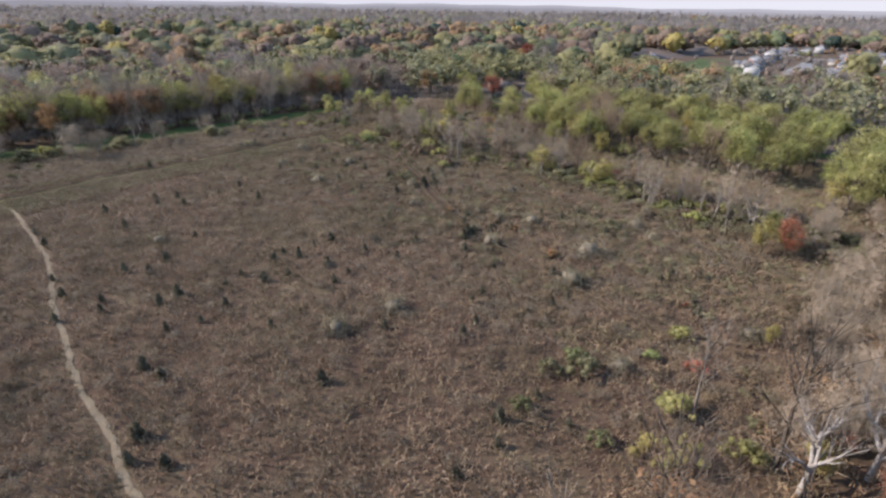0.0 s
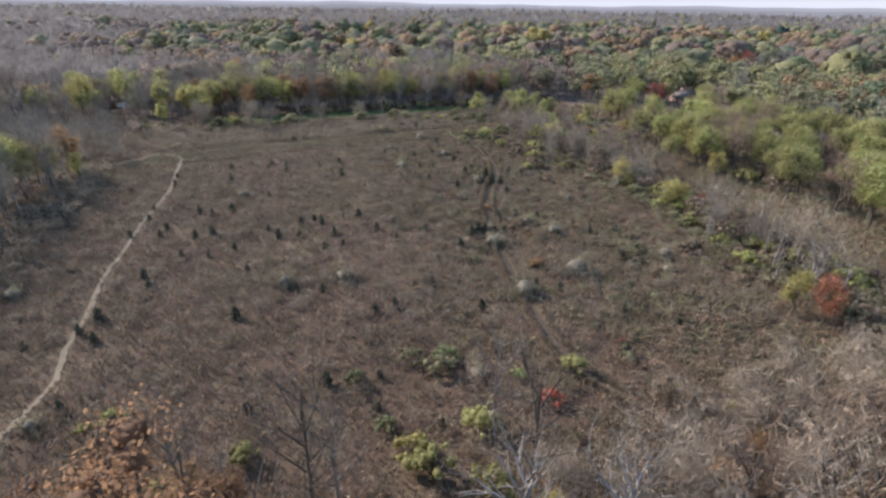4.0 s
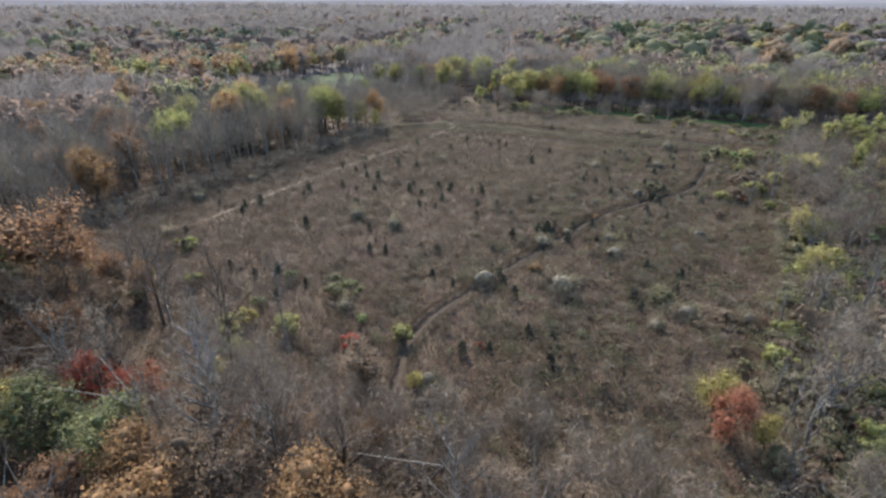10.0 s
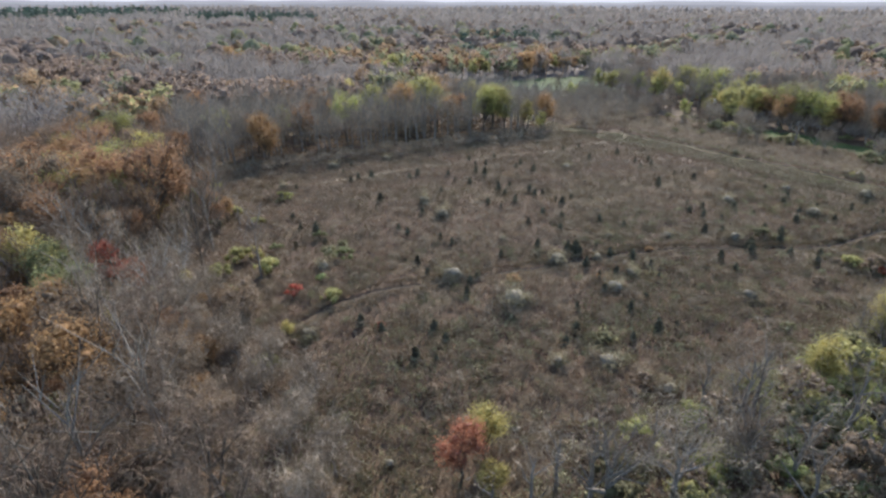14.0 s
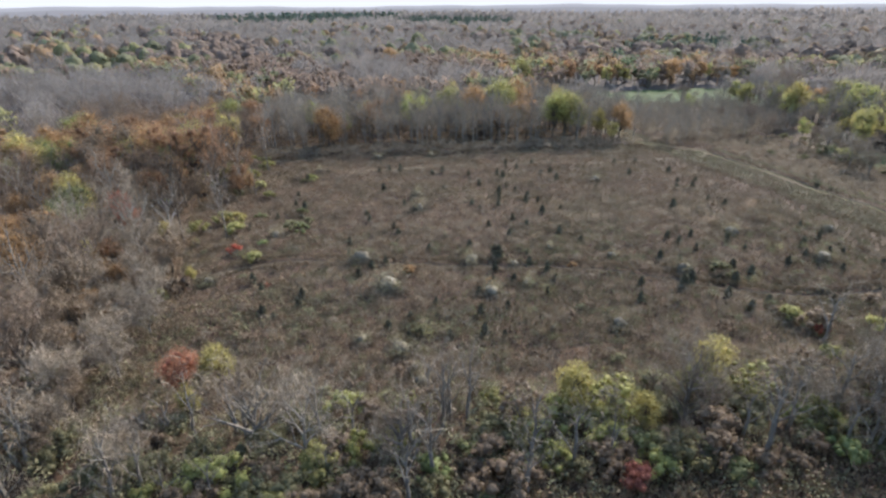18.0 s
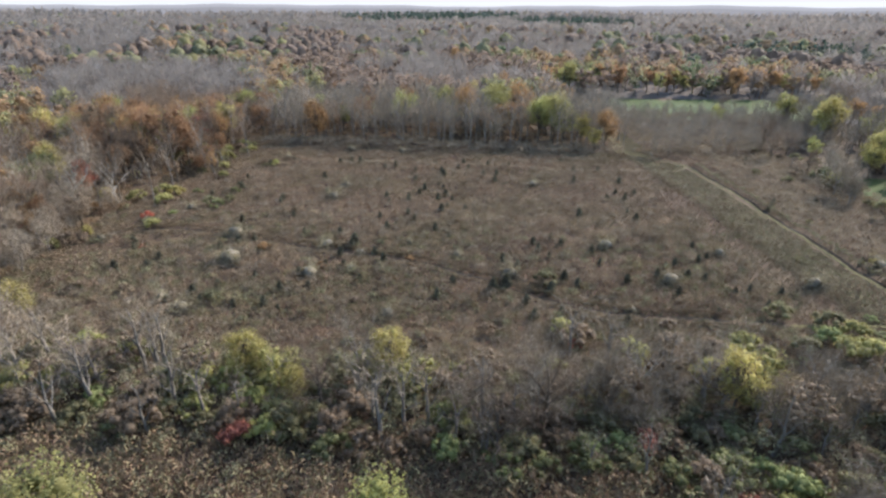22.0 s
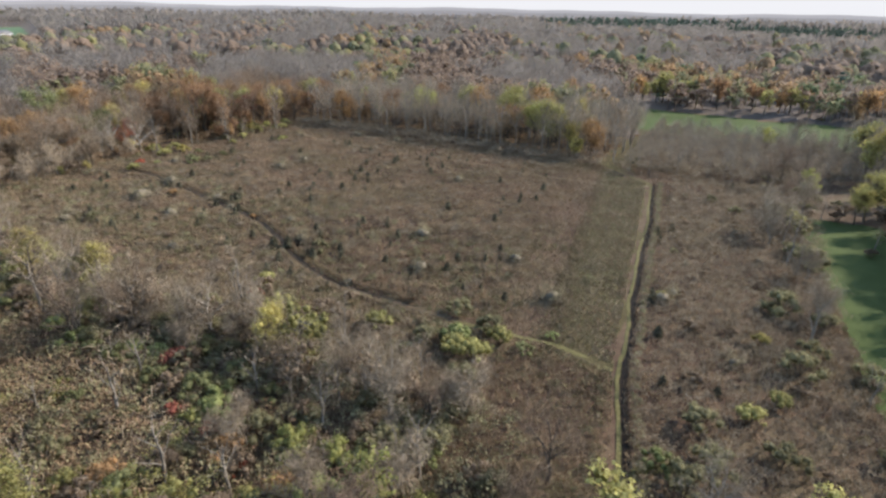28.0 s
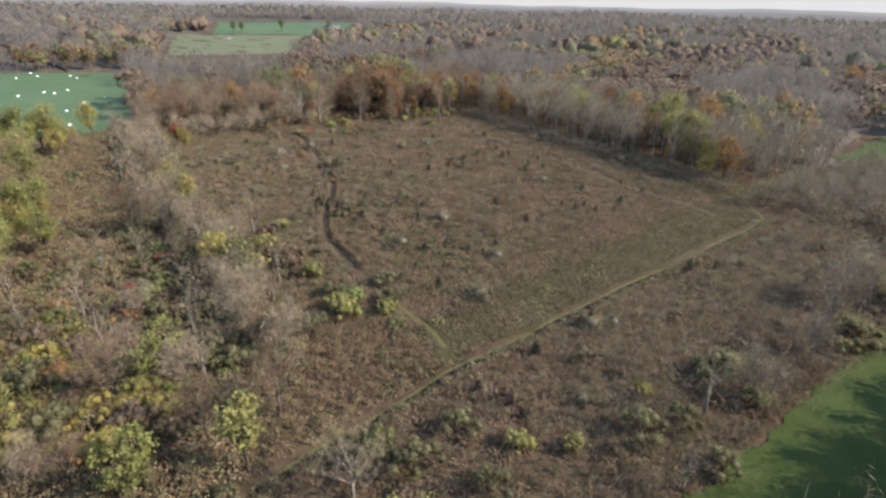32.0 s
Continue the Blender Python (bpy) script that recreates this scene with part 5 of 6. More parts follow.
def far_leafy(rr, leaves, size, cores, pointed=False, full=0.6):
    """A tree in leaf for the far woods: a trunk and uneven leaf masses with gaps between them."""
    acc = Acc()
    tall = 14.5 * rr.uniform(0.9, 1.1)
    acc.tube((0, 0, 0), (0, 0, tall * 0.6), 0.22, 0.1, 3)
    c, r = lobes(rr, tall, 4.4, tall * 0.18, 11)
    if pointed:
        c[:, :2] *= np.clip(1.25 - c[:, 2:] / tall, 0.1, 1)
        c[0] = (0, 0, tall * 0.95)
    pts, out = leaf_points(rr, c, r * 1.1, leaves)
    acc.leaves(pts, size, rr, out + np.array([0, 0, 0.4]), ragged=0.6)
    acc.cores(c[:cores], r[:cores] * full, rr, 2 if full > 0.8 else 1, 0.25)
    return np.concatenate(acc.v), np.concatenate(acc.f)


def broad_crown(rr, leaves, size, masses=20):
    """An old tree of the suburb: a wide dome of foliage, its masses set close together over a dense middle."""
    acc = Acc()
    tall, wide = 15 * rr.uniform(0.9, 1.15), 6.6 * rr.uniform(0.9, 1.1)
    acc.tube((0, 0, 0), (0, 0, tall * 0.5), 0.35, 0.18, 4)
    n = masses
    d = rr.normal(0, 1, (n, 3))
    d /= np.linalg.norm(d, axis=1)[:, None]
    d[:, 2] = np.abs(d[:, 2]) * 1.1 - 0.3
    c = d * np.array([wide, wide, tall * 0.40]) * rr.uniform(0.62, 0.84, n)[:, None] + np.array([0, 0, tall * 0.52])
    r = rr.uniform(0.22, 0.38, n) * wide
    pts, out = leaf_points(rr, c, r, leaves)
    acc.leaves(pts, size, rr, out + np.array([0, 0, 0.5]), ragged=0.6)
    acc.cores(c, r * 0.82, rr, 1, 0.25)
    acc.cores(np.array([[0, 0, tall * 0.5]]), np.array([[wide * 0.72, wide * 0.72, tall * 0.33]]), rr, 2, 0.14)
    return np.concatenate(acc.v), np.concatenate(acc.f)


def stand(shapes, xy, scale, broad, acc):
    """Trees at the places xy, each one of the shapes, turned and sized at random."""
    pick, turn = far.randint(0, len(shapes), len(xy)), far.uniform(0, 6.28, len(xy))
    tall, wide = scale * far.uniform(0.78, 1.25, len(xy)), scale * broad * far.uniform(0.8, 1.3, len(xy))
    z = hz(xy[:, 0], xy[:, 1]) - 0.1
    for k, (v, f) in enumerate(shapes):
        m = np.where(pick == k)[0]
        if len(m) == 0:
            continue
        c, d = (np.cos(turn[m]) * wide[m])[:, None], (np.sin(turn[m]) * wide[m])[:, None]
        w = np.stack([v[None, :, 0] * c - v[None, :, 1] * d + xy[m, 0:1], v[None, :, 0] * d + v[None, :, 1] * c + xy[m, 1:2], v[None, :, 2] * tall[m][:, None] + z[m][:, None]], 2)
        acc.add(w.reshape(-1, 3), (f[None] + (np.arange(len(m)) * len(v))[:, None, None]).reshape(-1, 4))


def far_wood(r0, r1, gap, twigs, wide, long, leaves, size, cores, lo, hi, scale=1.0, full=0.6):
    m = int(math.pi * (r1 ** 2 - r0 ** 2) * (hi - lo) / 360 / gap ** 2)
    r = np.sqrt(far.uniform(r0 ** 2, r1 ** 2, m))
    a = np.radians(far.uniform(lo, hi, m))
    xy = np.stack([60 + r * np.cos(a), 80 + r * np.sin(a)], 1)
    ok = ~inside(xy, BUILT)
    for c in CLEAR:
        ok &= ~inside(xy, c)
    for hx, hy, hr in ((132, 580, 62), (-154, 222, 14), (-110, 262, 14), (200, 178, 16), (-42, 232, 12), (101, -273, 18), (101, -417, 22)):
        ok &= np.hypot(xy[:, 0] - hx, xy[:, 1] - hy) > hr * far.uniform(0.5, 1.0, len(xy))
    xy = xy[ok]
    names = colour_of(xy)
    turn = np.degrees(np.arctan2(xy[:, 1] - 80, xy[:, 0] - 60))
    ok = (np.hypot(xy[:, 0] - 60, xy[:, 1] - 80) < 240) | (np.hypot(xy[:, 0] - 60, xy[:, 1] - 80) > 690) | (turn < -25) | (turn > 108 + far.normal(0, 7, len(xy)))
    xy, names = xy[ok], names[ok]
    bare = [far_bare(far, twigs, wide, long) for _ in range(7)]
    leafy_ones = [far_leafy(far, leaves, size, cores, False, full) if r1 < 400 else broad_crown(far, leaves, size, cores) for _ in range(7)]
    dark = [far_leafy(far, leaves, size, cores, True) for _ in range(4)]
    for c, acc in MASS.items():
        m = names == c
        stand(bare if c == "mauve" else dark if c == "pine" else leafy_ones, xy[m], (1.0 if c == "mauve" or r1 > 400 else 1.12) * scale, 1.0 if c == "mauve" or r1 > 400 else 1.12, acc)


def suburb_wood(r0, r1, gap, leaves, size, twigs, wide, scale=1.0):
    """The broad old trees among the houses to the north-east."""
    m = int(math.pi * (r1 ** 2 - r0 ** 2) * 130 / 360 / gap ** 2)
    r = np.sqrt(far.uniform(r0 ** 2, r1 ** 2, m))
    a = np.radians(far.uniform(-25, 105, m))
    xy = np.stack([60 + r * np.cos(a), 80 + r * np.sin(a)], 1)
    ok = ~inside(xy, BUILT) & (np.hypot(xy[:, 0] - 132, xy[:, 1] - 580) > 62) & (np.hypot(xy[:, 0] - 200, xy[:, 1] - 178) > 16)
    for c in CLEAR:
        ok &= ~inside(xy, c)
    xy = xy[ok]
    kinds = np.array(["olive", "yellowgreen", "orange", "rust", "green", "mauve", "yellow", "pine"])
    share = np.array([0.25, 0.19, 0.15, 0.19, 0.06, 0.11, 0.03, 0.02])
    names = far.choice(kinds, len(xy), p=share)
    crowns_of = [broad_crown(far, leaves, size) for _ in range(9)]
    bare = [far_bare(far, twigs, wide, 8) for _ in range(5)]
    for c, acc in MASS.items():
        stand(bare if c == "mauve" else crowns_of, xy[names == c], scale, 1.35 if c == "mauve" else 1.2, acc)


suburb_wood(225, 420, 17.5, 620, 0.36, 110, 0.17, 1.25)
suburb_wood(420, 700, 18.5, 260, 0.55, 60, 0.24, 1.25)
far_wood(60, 330, 7.6, 95, 0.13, 11, 120, 0.5, 6, -80, 280)
far_wood(330, 650, 11.2, 56, 0.2, 9, 90, 0.6, 7, 2, 284, 1.15)
far_wood(650, 1400, 18, 24, 0.55, 5.5, 34, 1.1, 6, 2, 284, 1.3)
far_wood(1400, 2300, 36, 9, 2.0, 3.5, 12, 2.4, 3, 2, 284, 1.4)
for area, many in (((320, 90, 640, 215), 80), ((75, 515, 200, 650), 45), ((120, 660, 610, 980), 180)):
    xy = np.stack([far.uniform(area[0], area[2], many), far.uniform(area[1], area[3], many)], 1)
    names = colour_of(xy)
    for c, acc in MASS.items():
        crowns(far, xy[names == c], 9, 3.8, 40, 0.5, acc)
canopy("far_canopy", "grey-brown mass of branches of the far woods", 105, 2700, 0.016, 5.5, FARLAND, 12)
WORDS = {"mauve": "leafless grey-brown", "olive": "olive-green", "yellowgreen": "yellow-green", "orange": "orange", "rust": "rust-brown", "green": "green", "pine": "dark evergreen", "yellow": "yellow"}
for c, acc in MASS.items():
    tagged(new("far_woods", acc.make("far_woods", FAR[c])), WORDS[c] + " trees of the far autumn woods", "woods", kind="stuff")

# ---- low growth under and beside the woods ----
under("undergrowth", "grey-brown leafless thicket along the wood's edge", spots(-20, -13, 10, 128, 2.2, 1, 1), 3.2, 2.0, 46, 0.09, FAR["thicket"], 21, 6, 0.4)
under("undergrowth", "dark brown undergrowth in the leafless wood", spots(-66, -20, 10, 130, 4.5, 1, 1), 2.4, 3.0, 60, 0.16, FAR["litter"], 22, 2)
under("undergrowth", "mixed brown undergrowth of the southern wood", spots(-45, 104, -40, 11, 3.0, 1, 1, lambda x, y: y < 8 + 3 * math.sin(x * 0.13)), 2.6, 2.2, 70, 0.10, FAR["litter"], 23, 2.5, 0.3)
under("thicket", "grey leafless thicket beside the green lawn", spots(-82, -10, 135, 204, 3.2, 1, 1, lambda x, y: x < -11 - (y - 146) * 0.3), 4.2, 2.8, 60, 0.10, FAR["thicket"], 24, 6, 0.4)
under("scrub", "tangled brown and green scrub beyond the hedgerow", spots(113, 170, -5, 182, 2.0, 1, 1, lambda x, y: x < 137 or y > 150), 2.1, 1.8, 70, 0.085, FAR["scrub"], 25, 2.2, 0.3)
under("scrub", "green leafy scrub beyond the hedgerow", spots(113, 140, -5, 182, 3.1, 1, 1), 2.4, 1.9, 90, 0.10, FAR["scrubgreen"], 26, 1.3)
under("scrub", "yellow-green leafy scrub beyond the hedgerow", spots(121, 141, 120, 143, 2.3, 1, 1, lambda x, y: math.sin(x * 0.7) + math.sin(y * 0.6 + x * 0.3) > -0.7), 2.5, 1.7, 150, 0.085, LEAF["yellowgreen"], 46, 1.3)
under("scrub", "yellow leafy scrub beyond the hedgerow", spots(124, 141, 118, 140, 4.2, 1, 1), 2.8, 1.5, 150, 0.085, LEAF["yellow"], 47, 1.3)
under("hedge_growth", "dense green-grey growth of the hedgerow", spots(102, 112, -10, 150, 2.4, 1, 1), 3.0, 1.9, 120, 0.09, FAR["scrubgreen"], 27, 1.6)
under("hedge_growth", "fine grey leafless growth of the hedgerow", spots(101, 111, -10, 146, 3.8, 1, 1), 2.9, 1.8, 70, 0.035, FAR["thicket"], 28, 12, 0.5)
# in the far_bare colour too, haze greyed into it
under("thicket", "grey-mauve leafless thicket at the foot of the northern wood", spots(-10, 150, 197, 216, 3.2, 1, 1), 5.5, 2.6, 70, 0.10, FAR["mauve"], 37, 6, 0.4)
under("meadow_brush", "purple-brown leafless brush beside the mown path", spots(-16, 112, 150, 182, 1.5, 1, 1, lambda x, y: y > 151 + 0.1 * x), 1.5, 1.3, 40, 0.035, FAR["thicket"], 29, 10, 0.5)
under("path_corner", "tall olive and tan grass in the corner between two paths", spots(87, 112, 140, 159, 1.4, 1, 1), 1.5, 1.1, 60, 0.03, FAR["scrub"], 38, 10, 0.6)

under("meadow_mounds", "soft rounded mounds of brown brush in the meadow", spots(-14, 104, 8, 150, 3.6, 1, 1, lambda x, y: y < 126 + 0.15 * x and math.sin(x * 0.11 + 2) + math.sin(y * 0.13 + x * 0.03) + (x - 40) * 0.022 > 0.1), 1.3, 1.5, 80, 0.035, FAR["thicket"], 31, 7, 0.4)
under("meadow_mounds", "low mounds of dead reddish-brown stalks in the meadow", spots(-14, 104, 8, 140, 2.8, 1, 1, lambda x, y: math.sin(x * 0.31 + 2) + math.sin(y * 0.27 + x * 0.1) > -1.0 and y < 126 + 0.15 * x), 0.95, 1.7, 70, 0.04, STALK, 35, 6, 0.45)
under("meadow_mounds", "low tan grass mounds in the meadow", spots(-14, 104, 8, 148, 3.4, 1, 1, lambda x, y: math.sin(x * 0.19 + 4) + math.sin(y * 0.23 + x * 0.07) > 0.5 - max(0, x - 55) * 0.03 and y < 126 + 0.15 * x), 0.95, 1.6, 70, 0.04, TANSTALK, 36, 6, 0.4)
under("meadow_mounds", "greenish low brush in the meadow", spots(58, 104, 10, 156, 3.8, 1, 1, lambda x, y: math.sin(x * 0.21 + 1) + math.sin(y * 0.17) > 0.3 - max(0, x - 84) * 0.06), 1.3, 1.5, 80, 0.05, GREENSTALK, 32, 4, 0.3)
under("meadow_lumps", "rounded lumps of olive and tan brush in the meadow", spots(48, 104, 10, 148, 5.2, 1, 1, lambda x, y: y < 124 + 0.17 * x), 1.7, 1.5, 190, 0.045, FAR["scrub"], 41, 4, 0.4)
under("meadow_lumps", "rounded lumps of grey-brown brush in the meadow", spots(-10, 104, 10, 142, 7.5, 1, 1, lambda x, y: y < 124 + 0.17 * x), 1.5, 1.5, 170, 0.04, FAR["thicket"], 42, 5, 0.4)
under("meadow_lumps", "dull green low brush in the meadow", spots(56, 104, 10, 148, 8.5, 1, 1, lambda x, y: y < 124 + 0.17 * x), 1.6, 1.3, 190, 0.05, FAR["scrubgreen"], 43, 3, 0.4)
under("path_edge", "taller dead brown stalks along the footpath", along([(x - 1.3, y + 0.2) for x, y in TRAIL_B[1:14]], 0.5), 1.1, 0.5, 80, 0.03, STALK, 45, 9, 0.7, off_paths=False)
EDGE = along([(x - 0.2, y + 2.0) for x, y in TRAIL_C[:10]], 1.1)
under("path_edge", "tan dead grass along the footpath", along([(x + 1.3, y) for x, y in TRAIL_B[1:16]], 0.7), 0.5, 0.6, 60, 0.03, TANSTALK, 44, 8, 0.6, off_paths=False)
under("path_edge", "dark green and brown growth along the mown path", EDGE, 1.7, 0.8, 70, 0.05, FAR["scrubgreen"], 33, 3, 0.4, off_paths=False)
under("path_edge", "brown brush along the mown path", EDGE[::2], 1.9, 0.9, 50, 0.04, FAR["thicket"], 34, 7, 0.5, off_paths=False)

under("lawn_edge", "rough tan and brown growth along the lawn's edge", along([(4, 178), (60, 182.3), (118, 186.8)], 0.8), 1.1, 0.9, 60, 0.035, FAR["scrub"], 46, 8, 0.5)

# ---- meadow growth ----
def tufts(name, label, area, count, material, tall, wide, seed, blades=3, keep=None):
    rr = np.random.RandomState(seed)
    a = np.array(area, float)
    p = np.stack([rr.uniform(a[:, 0].min(), a[:, 0].max(), count), rr.uniform(a[:, 1].min(), a[:, 1].max(), count)], 1)
    p = p[inside(p, area)]
    p = p[~(near_line(p, TRAIL_A, 0.5) | near_line(p, TRAIL_B, 0.6) | near_line(p, TRAIL_C, 0.65))]
    if keep is not None:
        p = p[keep(p)]
    n = len(p)
    knots = rr.uniform(0.35, 1.65, (90, 90))
    i, j = ((p[:, 0] + 30) / 2.6).astype(int) % 90, ((p[:, 1] + 30) / 2.6).astype(int) % 90
    h = tall * rr.uniform(0.6, 1.3, n) * (0.35 + 0.65 * knots[i, j])
    acc = Acc()
    for b in range(blades):
        q = p + rr.normal(0, wide * 0.8, (n, 2))
        c = np.column_stack([q, hz(q[:, 0], q[:, 1]) + h * 0.48])
        ang = rr.uniform(0, math.pi, n)
        side = np.stack([np.cos(ang), np.sin(ang), np.zeros(n)], 1) * (wide * rr.uniform(0.6, 1.4, n))[:, None]
        top = np.column_stack([rr.normal(0, 0.35, (n, 2)) * h[:, None], h * 0.55])
        v = np.stack([c - top - side * 0.35, c - top + side * 0.35, c + top + side, c + top * 0.92 - side], 1).reshape(-1, 3)
        acc.add(v, np.arange(4 * n).reshape(n, 4))
    return tagged(new(name, acc.make(name, material)), label, "meadow", kind="stuff")


FIELD = [(-16, 4), (40, 4), (70, 0), (105, -2), (113, 160.5), (86.5, 156.5), (86, 148.5), (-16, 130.5)]
STRIP = [(-15, 130), (87, 145), (86, 155.5), (-3, 144.5)]
NORTH = [(-18, 132), (-4, 146.2), (-2, 146.6), (112, 160.6), (112, 186), (10, 178), (-40, 178)]
EAST = [(113, -5), (172, -5), (172, 184), (112, 184)]
tufts("meadow_growth", "dense dead brown goldenrod stalks covering the meadow", FIELD, 90000, STALK, 0.5, 0.045, 3)
tufts("meadow_grass", "tufts of tan dead grass among brown stalks", FIELD, 16000, TANSTALK, 0.38, 0.05, 4, 3, lambda p: np.sin(p[:, 0] * 0.09 + 1) + np.sin(p[:, 1] * 0.07 + p[:, 0] * 0.05) > -0.2)
tufts("meadow_grass", "greenish grass patches in the meadow", FIELD, 75000, GREENSTALK, 0.42, 0.05, 5, 3, lambda p: (p[:, 0] > 50) & (np.sin(p[:, 0] * 0.17) + np.sin(p[:, 1] * 0.13 + p[:, 0] * 0.06) + 0.6 * np.sin(p[:, 0] * 0.41 + p[:, 1] * 0.33) > 0.55 - (p[:, 0] - 50) * 0.012))
tufts("meadow_grass", "patch of yellow-green grass among brown stalks", FIELD, 60000, FAR["scrubgreen"], 0.55, 0.05, 19, 3, lambda p: (np.hypot((p[:, 0] - 81) / 5, (p[:, 1] - 35) / 10) + 0.25 * np.sin(p[:, 0] * 0.9) + 0.25 * np.sin(p[:, 1] * 0.7) < 1) | (np.hypot((p[:, 0] - 88) / 6, (p[:, 1] - 53) / 6) + 0.3 * np.sin(p[:, 0] * 0.8 + p[:, 1]) < 0.9))
tufts("strip_stubble", "short brown and tan stubble of the mown strip", STRIP, 15000, STALK, 0.24, 0.04, 15)
tufts("strip_stubble", "short yellowish grass of the mown strip", STRIP, 8000, GREENSTALK, 0.28, 0.04, 16)
tufts("strip_stubble", "short tan grass of the mown strip", STRIP, 14000, TANSTALK, 0.26, 0.04, 17)
tufts("meadow_growth", "dense dead brown stalks beside the mown path", NORTH, 26000, STALK, 0.5, 0.06, 6)
tufts("scrub_growth", "reddish-brown stems of bramble beyond the hedgerow", EAST, 30000, FAR["scrub"], 0.75, 0.05, 7)
tufts("scrub_growth", "tan grass in the scrub beyond the hedgerow", EAST, 24000, TANSTALK, 0.4, 0.06, 8)
tufts("scrub_growth", "greenish growth in the scrub beyond the hedgerow", EAST, 24000, GREENSTALK, 0.4, 0.06, 9)


def swath(name, label, count, material, seed):
    """Thin lines of cut stalks lying along the mown strip."""
    rr = np.random.RandomState(seed)
    acc = Acc()
    for k in range(count):
        f = (k + 0.5) / count
        a = np.array([-14.0, 131.5]) * (1 - f) + np.array([-4.0, 143.5]) * f
        c = np.array([85.0, 149.0]) * (1 - f) + np.array([85.5, 155.0]) * f
        n = 230
        u = np.sort(rr.uniform(0.01, 0.99, n))
        p = a * (1 - u[:, None]) + c * u[:, None] + rr.normal(0, 0.12, (n, 2))
        z = hz(p[:, 0], p[:, 1]) + 0.1
        acc.leaves(np.column_stack([p, z]), 0.06, rr, np.tile([0, 0, 1.0], (n, 1)), 4.0, 0.0, 0.5)
    tagged(new(name, acc.make(name, material)), label, "meadow", kind="stuff")


swath("strip_swath", "lines of cut tan stalks along the mown strip", 7, TANSTALK, 51)

# ---- houses and bales ----
SIDING = {"white": plain("white_siding", (0.21, 0.208, 0.203), 0.7), "cream": plain("cream_siding", (0.24, 0.22, 0.19), 0.7), "grey": plain("grey_siding", (0.16, 0.164, 0.17), 0.7), "brick": plain("brick_wall", (0.27, 0.15, 0.11), 0.9, 0.25)}
SHINGLE = {"grey": plain("grey_shingles", (0.09, 0.09, 0.095), 0.9, 0.2), "brown": plain("brown_shingles", (0.085, 0.066, 0.05), 0.9, 0.2), "light": plain("pale_shingles", (0.095, 0.094, 0.096), 0.9, 0.2)}
GLASS = plain("dark_window_glass", (0.05, 0.06, 0.07), 0.15)
TRIM = plain("white_trim", (0.78, 0.77, 0.75), 0.5)
DOOR = plain("painted_door", (0.22, 0.08, 0.06), 0.5)


def box(acc, x0, x1, y0, y1, z0, z1):
    acc.smooth = False
    v = [(x, y, z) for z in (z0, z1) for x, y in ((x0, y0), (x1, y0), (x1, y1), (x0, y1))]
    acc.add(v, [(3, 2, 1, 0), (4, 5, 6, 7), (0, 1, 5, 4), (1, 2, 6, 5), (2, 3, 7, 6), (3, 0, 4, 7)])


def gable(acc, x0, x1, y0, y1, z, rise, over=0.5, thick=0.22):
    """A pitched roof with eaves, ridge along x."""
    acc.smooth = False
    ym = (y0 + y1) / 2
    a, b, c, d = x0 - over, x1 + over, y0 - over, y1 + over
    for t in (c, d):
        v = [(a, t, z), (b, t, z), (b, ym, z + rise), (a, ym, z + rise), (a, t, z + thick), (b, t, z + thick), (b, ym, z + rise + thick), (a, ym, z + rise + thick)]
        acc.add(v, [(3, 2, 1, 0), (4, 5, 6, 7), (0, 1, 5, 4), (1, 2, 6, 5), (2, 3, 7, 6), (3, 0, 4, 7)])


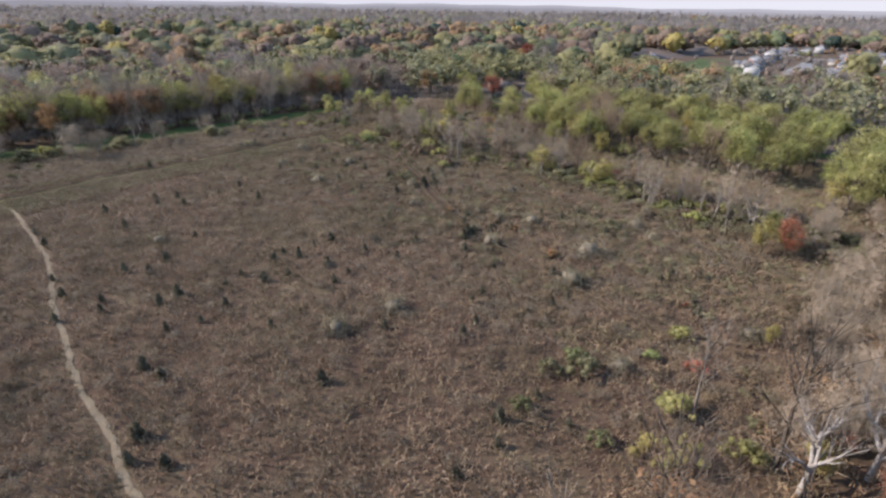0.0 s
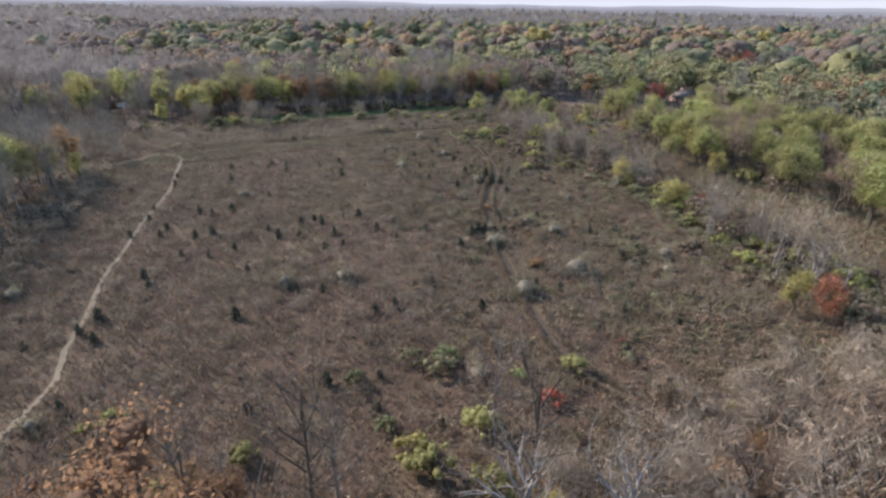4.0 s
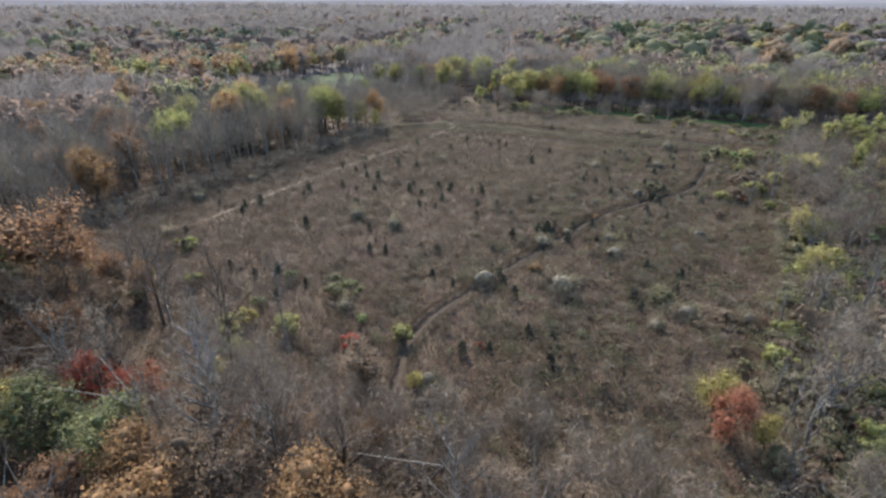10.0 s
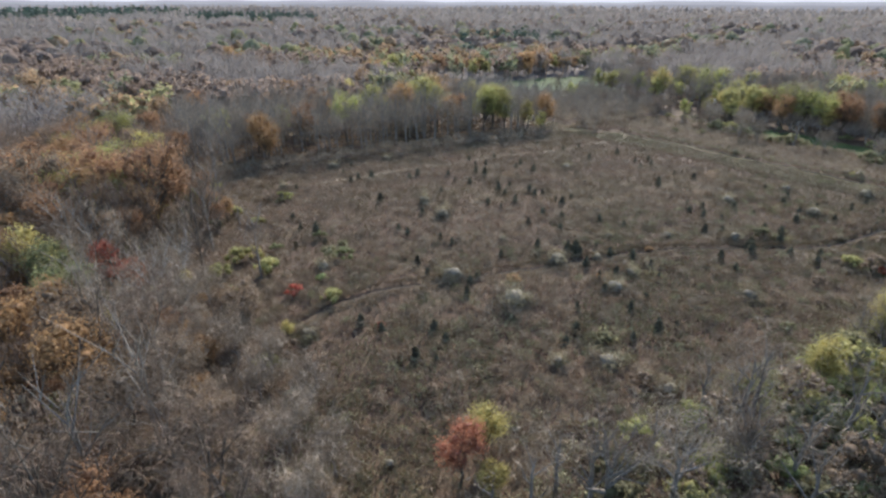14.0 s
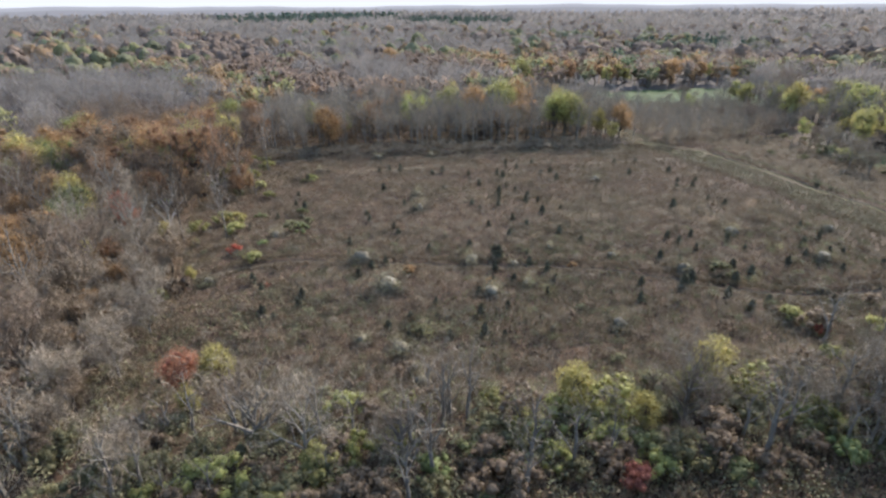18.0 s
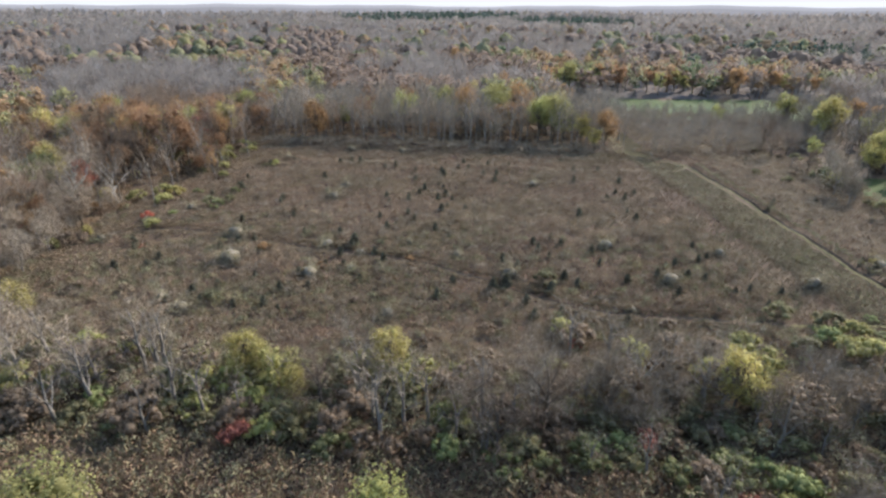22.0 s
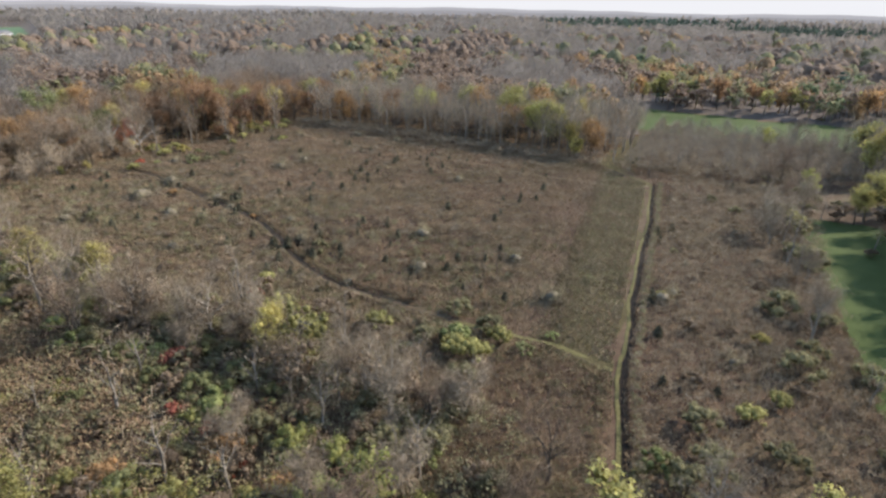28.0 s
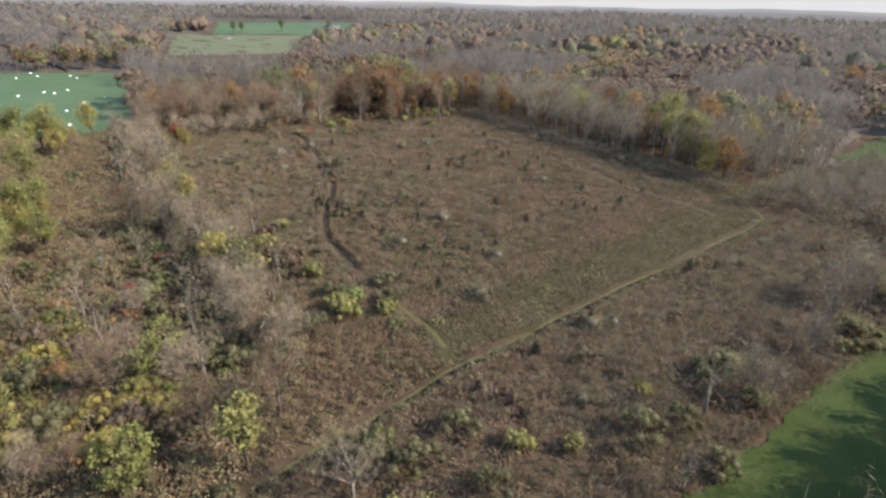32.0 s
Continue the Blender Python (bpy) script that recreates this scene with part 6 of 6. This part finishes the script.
def house(label, w, d, storeys, siding, roof, wing=True, far_off=False):
    root = thing("house", label, "house")
    h = 2.8 * storeys
    wall = Acc()
    box(wall, -w / 2, w / 2, -d / 2, d / 2, -0.2, h)
    ym, rise = 0.0, d * 0.30
    for x in (-w / 2, w / 2):
        wall.add([(x, -d / 2, h), (x, d / 2, h), (x, 0.05, h + rise), (x, -0.05, h + rise)], [(0, 1, 2, 3)])
    hang("wall", wall.make("wall", SIDING[siding]), root)
    r = Acc()
    gable(r, -w / 2, w / 2, -d / 2, d / 2, h, rise)
    top = hang("roof", r.make("roof", SHINGLE[roof]), root)
    ch = Acc()
    box(ch, w * 0.2, w * 0.2 + 0.9, 0.4, 1.2, h, h + rise + 1.0)
    hang("chimney", ch.make("chimney", SIDING["brick"]), top)
    if wing:
        g = Acc()
        box(g, w / 2, w / 2 + 6.5, -d / 2 - 1.5, d / 2 - 2, -0.2, 2.8)
        hang("garage", g.make("garage", SIDING[siding]), root)
        gr = Acc()
        gable(gr, w / 2, w / 2 + 6.5, -d / 2 - 1.5, d / 2 - 2, 2.8, 1.8)
        hang("garage_roof", gr.make("garage_roof", SHINGLE[roof]), root)
        gd = Acc()
        box(gd, w / 2 + 0.9, w / 2 + 5.6, -d / 2 - 1.56, -d / 2 - 1.5, 0, 2.2)
        hang("garage_door", gd.make("garage_door", TRIM), root)
    for side in (-1,) if far_off else (-1, 1):
        y = side * (d / 2)
        for s in range(storeys):
            for x in np.arange(-w / 2 + 1.8, w / 2 - 1.2, 8.0 if far_off else 3.2):
                z = 2.8 * s + 0.9
                f, p = Acc(), Acc()
                box(f, x - 0.7, x + 0.7, min(y, y + side * 0.05), max(y, y + side * 0.05), z, z + 1.5)
                fr = hang("window", f.make("window", TRIM), root)
                box(p, x - 0.58, x + 0.58, min(y, y + side * 0.07), max(y, y + side * 0.07), z + 0.12, z + 1.38)
                hang("pane", p.make("pane", GLASS), fr)
    dd = Acc()
    box(dd, -0.5, 0.5, -d / 2 - 0.08, -d / 2, 0, 2.05)
    hang("door", dd.make("door", DOOR), root)
    return root


store("house0", house("white two-storey suburban house with a grey roof", 12, 8, 2, "white", "grey"))
store("house1", house("cream suburban house with a pale roof", 13, 8.5, 1, "cream", "light"))
store("house2", house("grey two-storey suburban house with a dark roof", 11, 8, 2, "grey", "brown"))
store("house3", house("white single-storey house with a pale roof", 14, 8, 1, "white", "light", False))
store("house4", house("brick single-storey house with a brown roof", 14, 9, 1, "brick", "brown"))
store("outlying0", house("white two-storey house with a grey roof in a far suburb", 12, 8, 2, "white", "grey", True, True))
store("outlying1", house("cream house with a pale roof in a far suburb", 13, 8.5, 1, "cream", "light", True, True))
store("outlying2", house("grey two-storey house with a dark roof in a far suburb", 11, 8, 2, "grey", "brown", True, True))
store("outlying3", house("white single-storey house with a pale roof in a far suburb", 14, 8, 1, "white", "light", False, True))
store("barn0", house("long white farm building with a pale roof", 24, 11, 1, "white", "light", False))
STREET = [(365, 128), (417, 146), (447, 156), (478, 160), (513, 168), (560, 166), (594, 166), (406, 92), (438, 98), (500, 110), (530, 112), (554, 122), (590, 119), (610, 112), (512, 88), (612, 187), (640, 168), (470, 62), (450, 66)]
for i, (x, y) in enumerate(STREET):
    put("house%d" % (i % 4), x, y, 1.0, 12 + (i * 90) % 180 + dice.uniform(-8, 8))
for k, x, y, a in ((0, 377, 201, 20), (4, 200, 178, 70), (2, -110, 262, 30), (4, -42, 232, 10), (3, 101, -273, 10), (1, 90, -300, 60)):
    put("house%d" % k, x, y, 1.0, a)
put("barn0", 101, -417, 1.0, 15)
put("barn0", -236, -705, 1.2, 30)
put("barn0", -27, -498, 0.5, 70)
for i in range(26):
    x, y = 80 + dice.uniform(0, 110), 520 + dice.uniform(0, 120)
    put("outlying%d" % (i % 4), x, y, 1.0, 35 + 90 * (i % 2) + dice.uniform(-10, 10))
for i in range(48):
    r = dice.uniform(0, 1)
    put("outlying%d" % (i % 4), 150 + 420 * r + dice.uniform(-50, 50), 960 - 270 * r + dice.uniform(-90, 60), 1.25, dice.uniform(0, 180))
put("barn0", 140, 1000, 1.8, 20)
put("barn0", 440, 735, 1.5, 30)

WRAP = plain("white_bale_wrap", (0.80, 0.80, 0.78), 0.35, 0.06)


def bale():
    """A bale on its side, wrapped in white film, with rounded rims."""
    acc = Acc()
    rings = [(-0.95, 0.0), (-0.95, 0.55), (-0.86, 0.70), (-0.4, 0.76), (0.4, 0.75), (0.86, 0.70), (0.95, 0.55), (0.95, 0.0)]
    n = 14
    t = np.arange(n) * 2 * math.pi / n
    v = np.concatenate([np.stack([np.full(n, x), np.cos(t) * r, np.sin(t) * r * 0.95 + 0.70], 1) for x, r in rings])
    f = [(k * n + i, k * n + (i + 1) % n, (k + 1) * n + (i + 1) % n, (k + 1) * n + i) for k in range(len(rings) - 1) for i in range(n)]
    acc.add(v, f)
    return tagged(new("wrapped_bale", acc.make("wrapped_bale", WRAP)), "round hay bale wrapped in white film on green field", "bale", "bales on the field")


store("bale0", bale())
for x, y in ((151, -168), (146, -192), (142, -175), (127, -174), (124, -161), (104, -150), (101.5, -152), (99.5, -155), (146, -100), (137, -108), (133, -106), (128, -114), (122, -73), (114, -87), (128, -53), (127, -25), (135, -19)):
    put("bale0", x, y, 0.55, (x * 53) % 180)
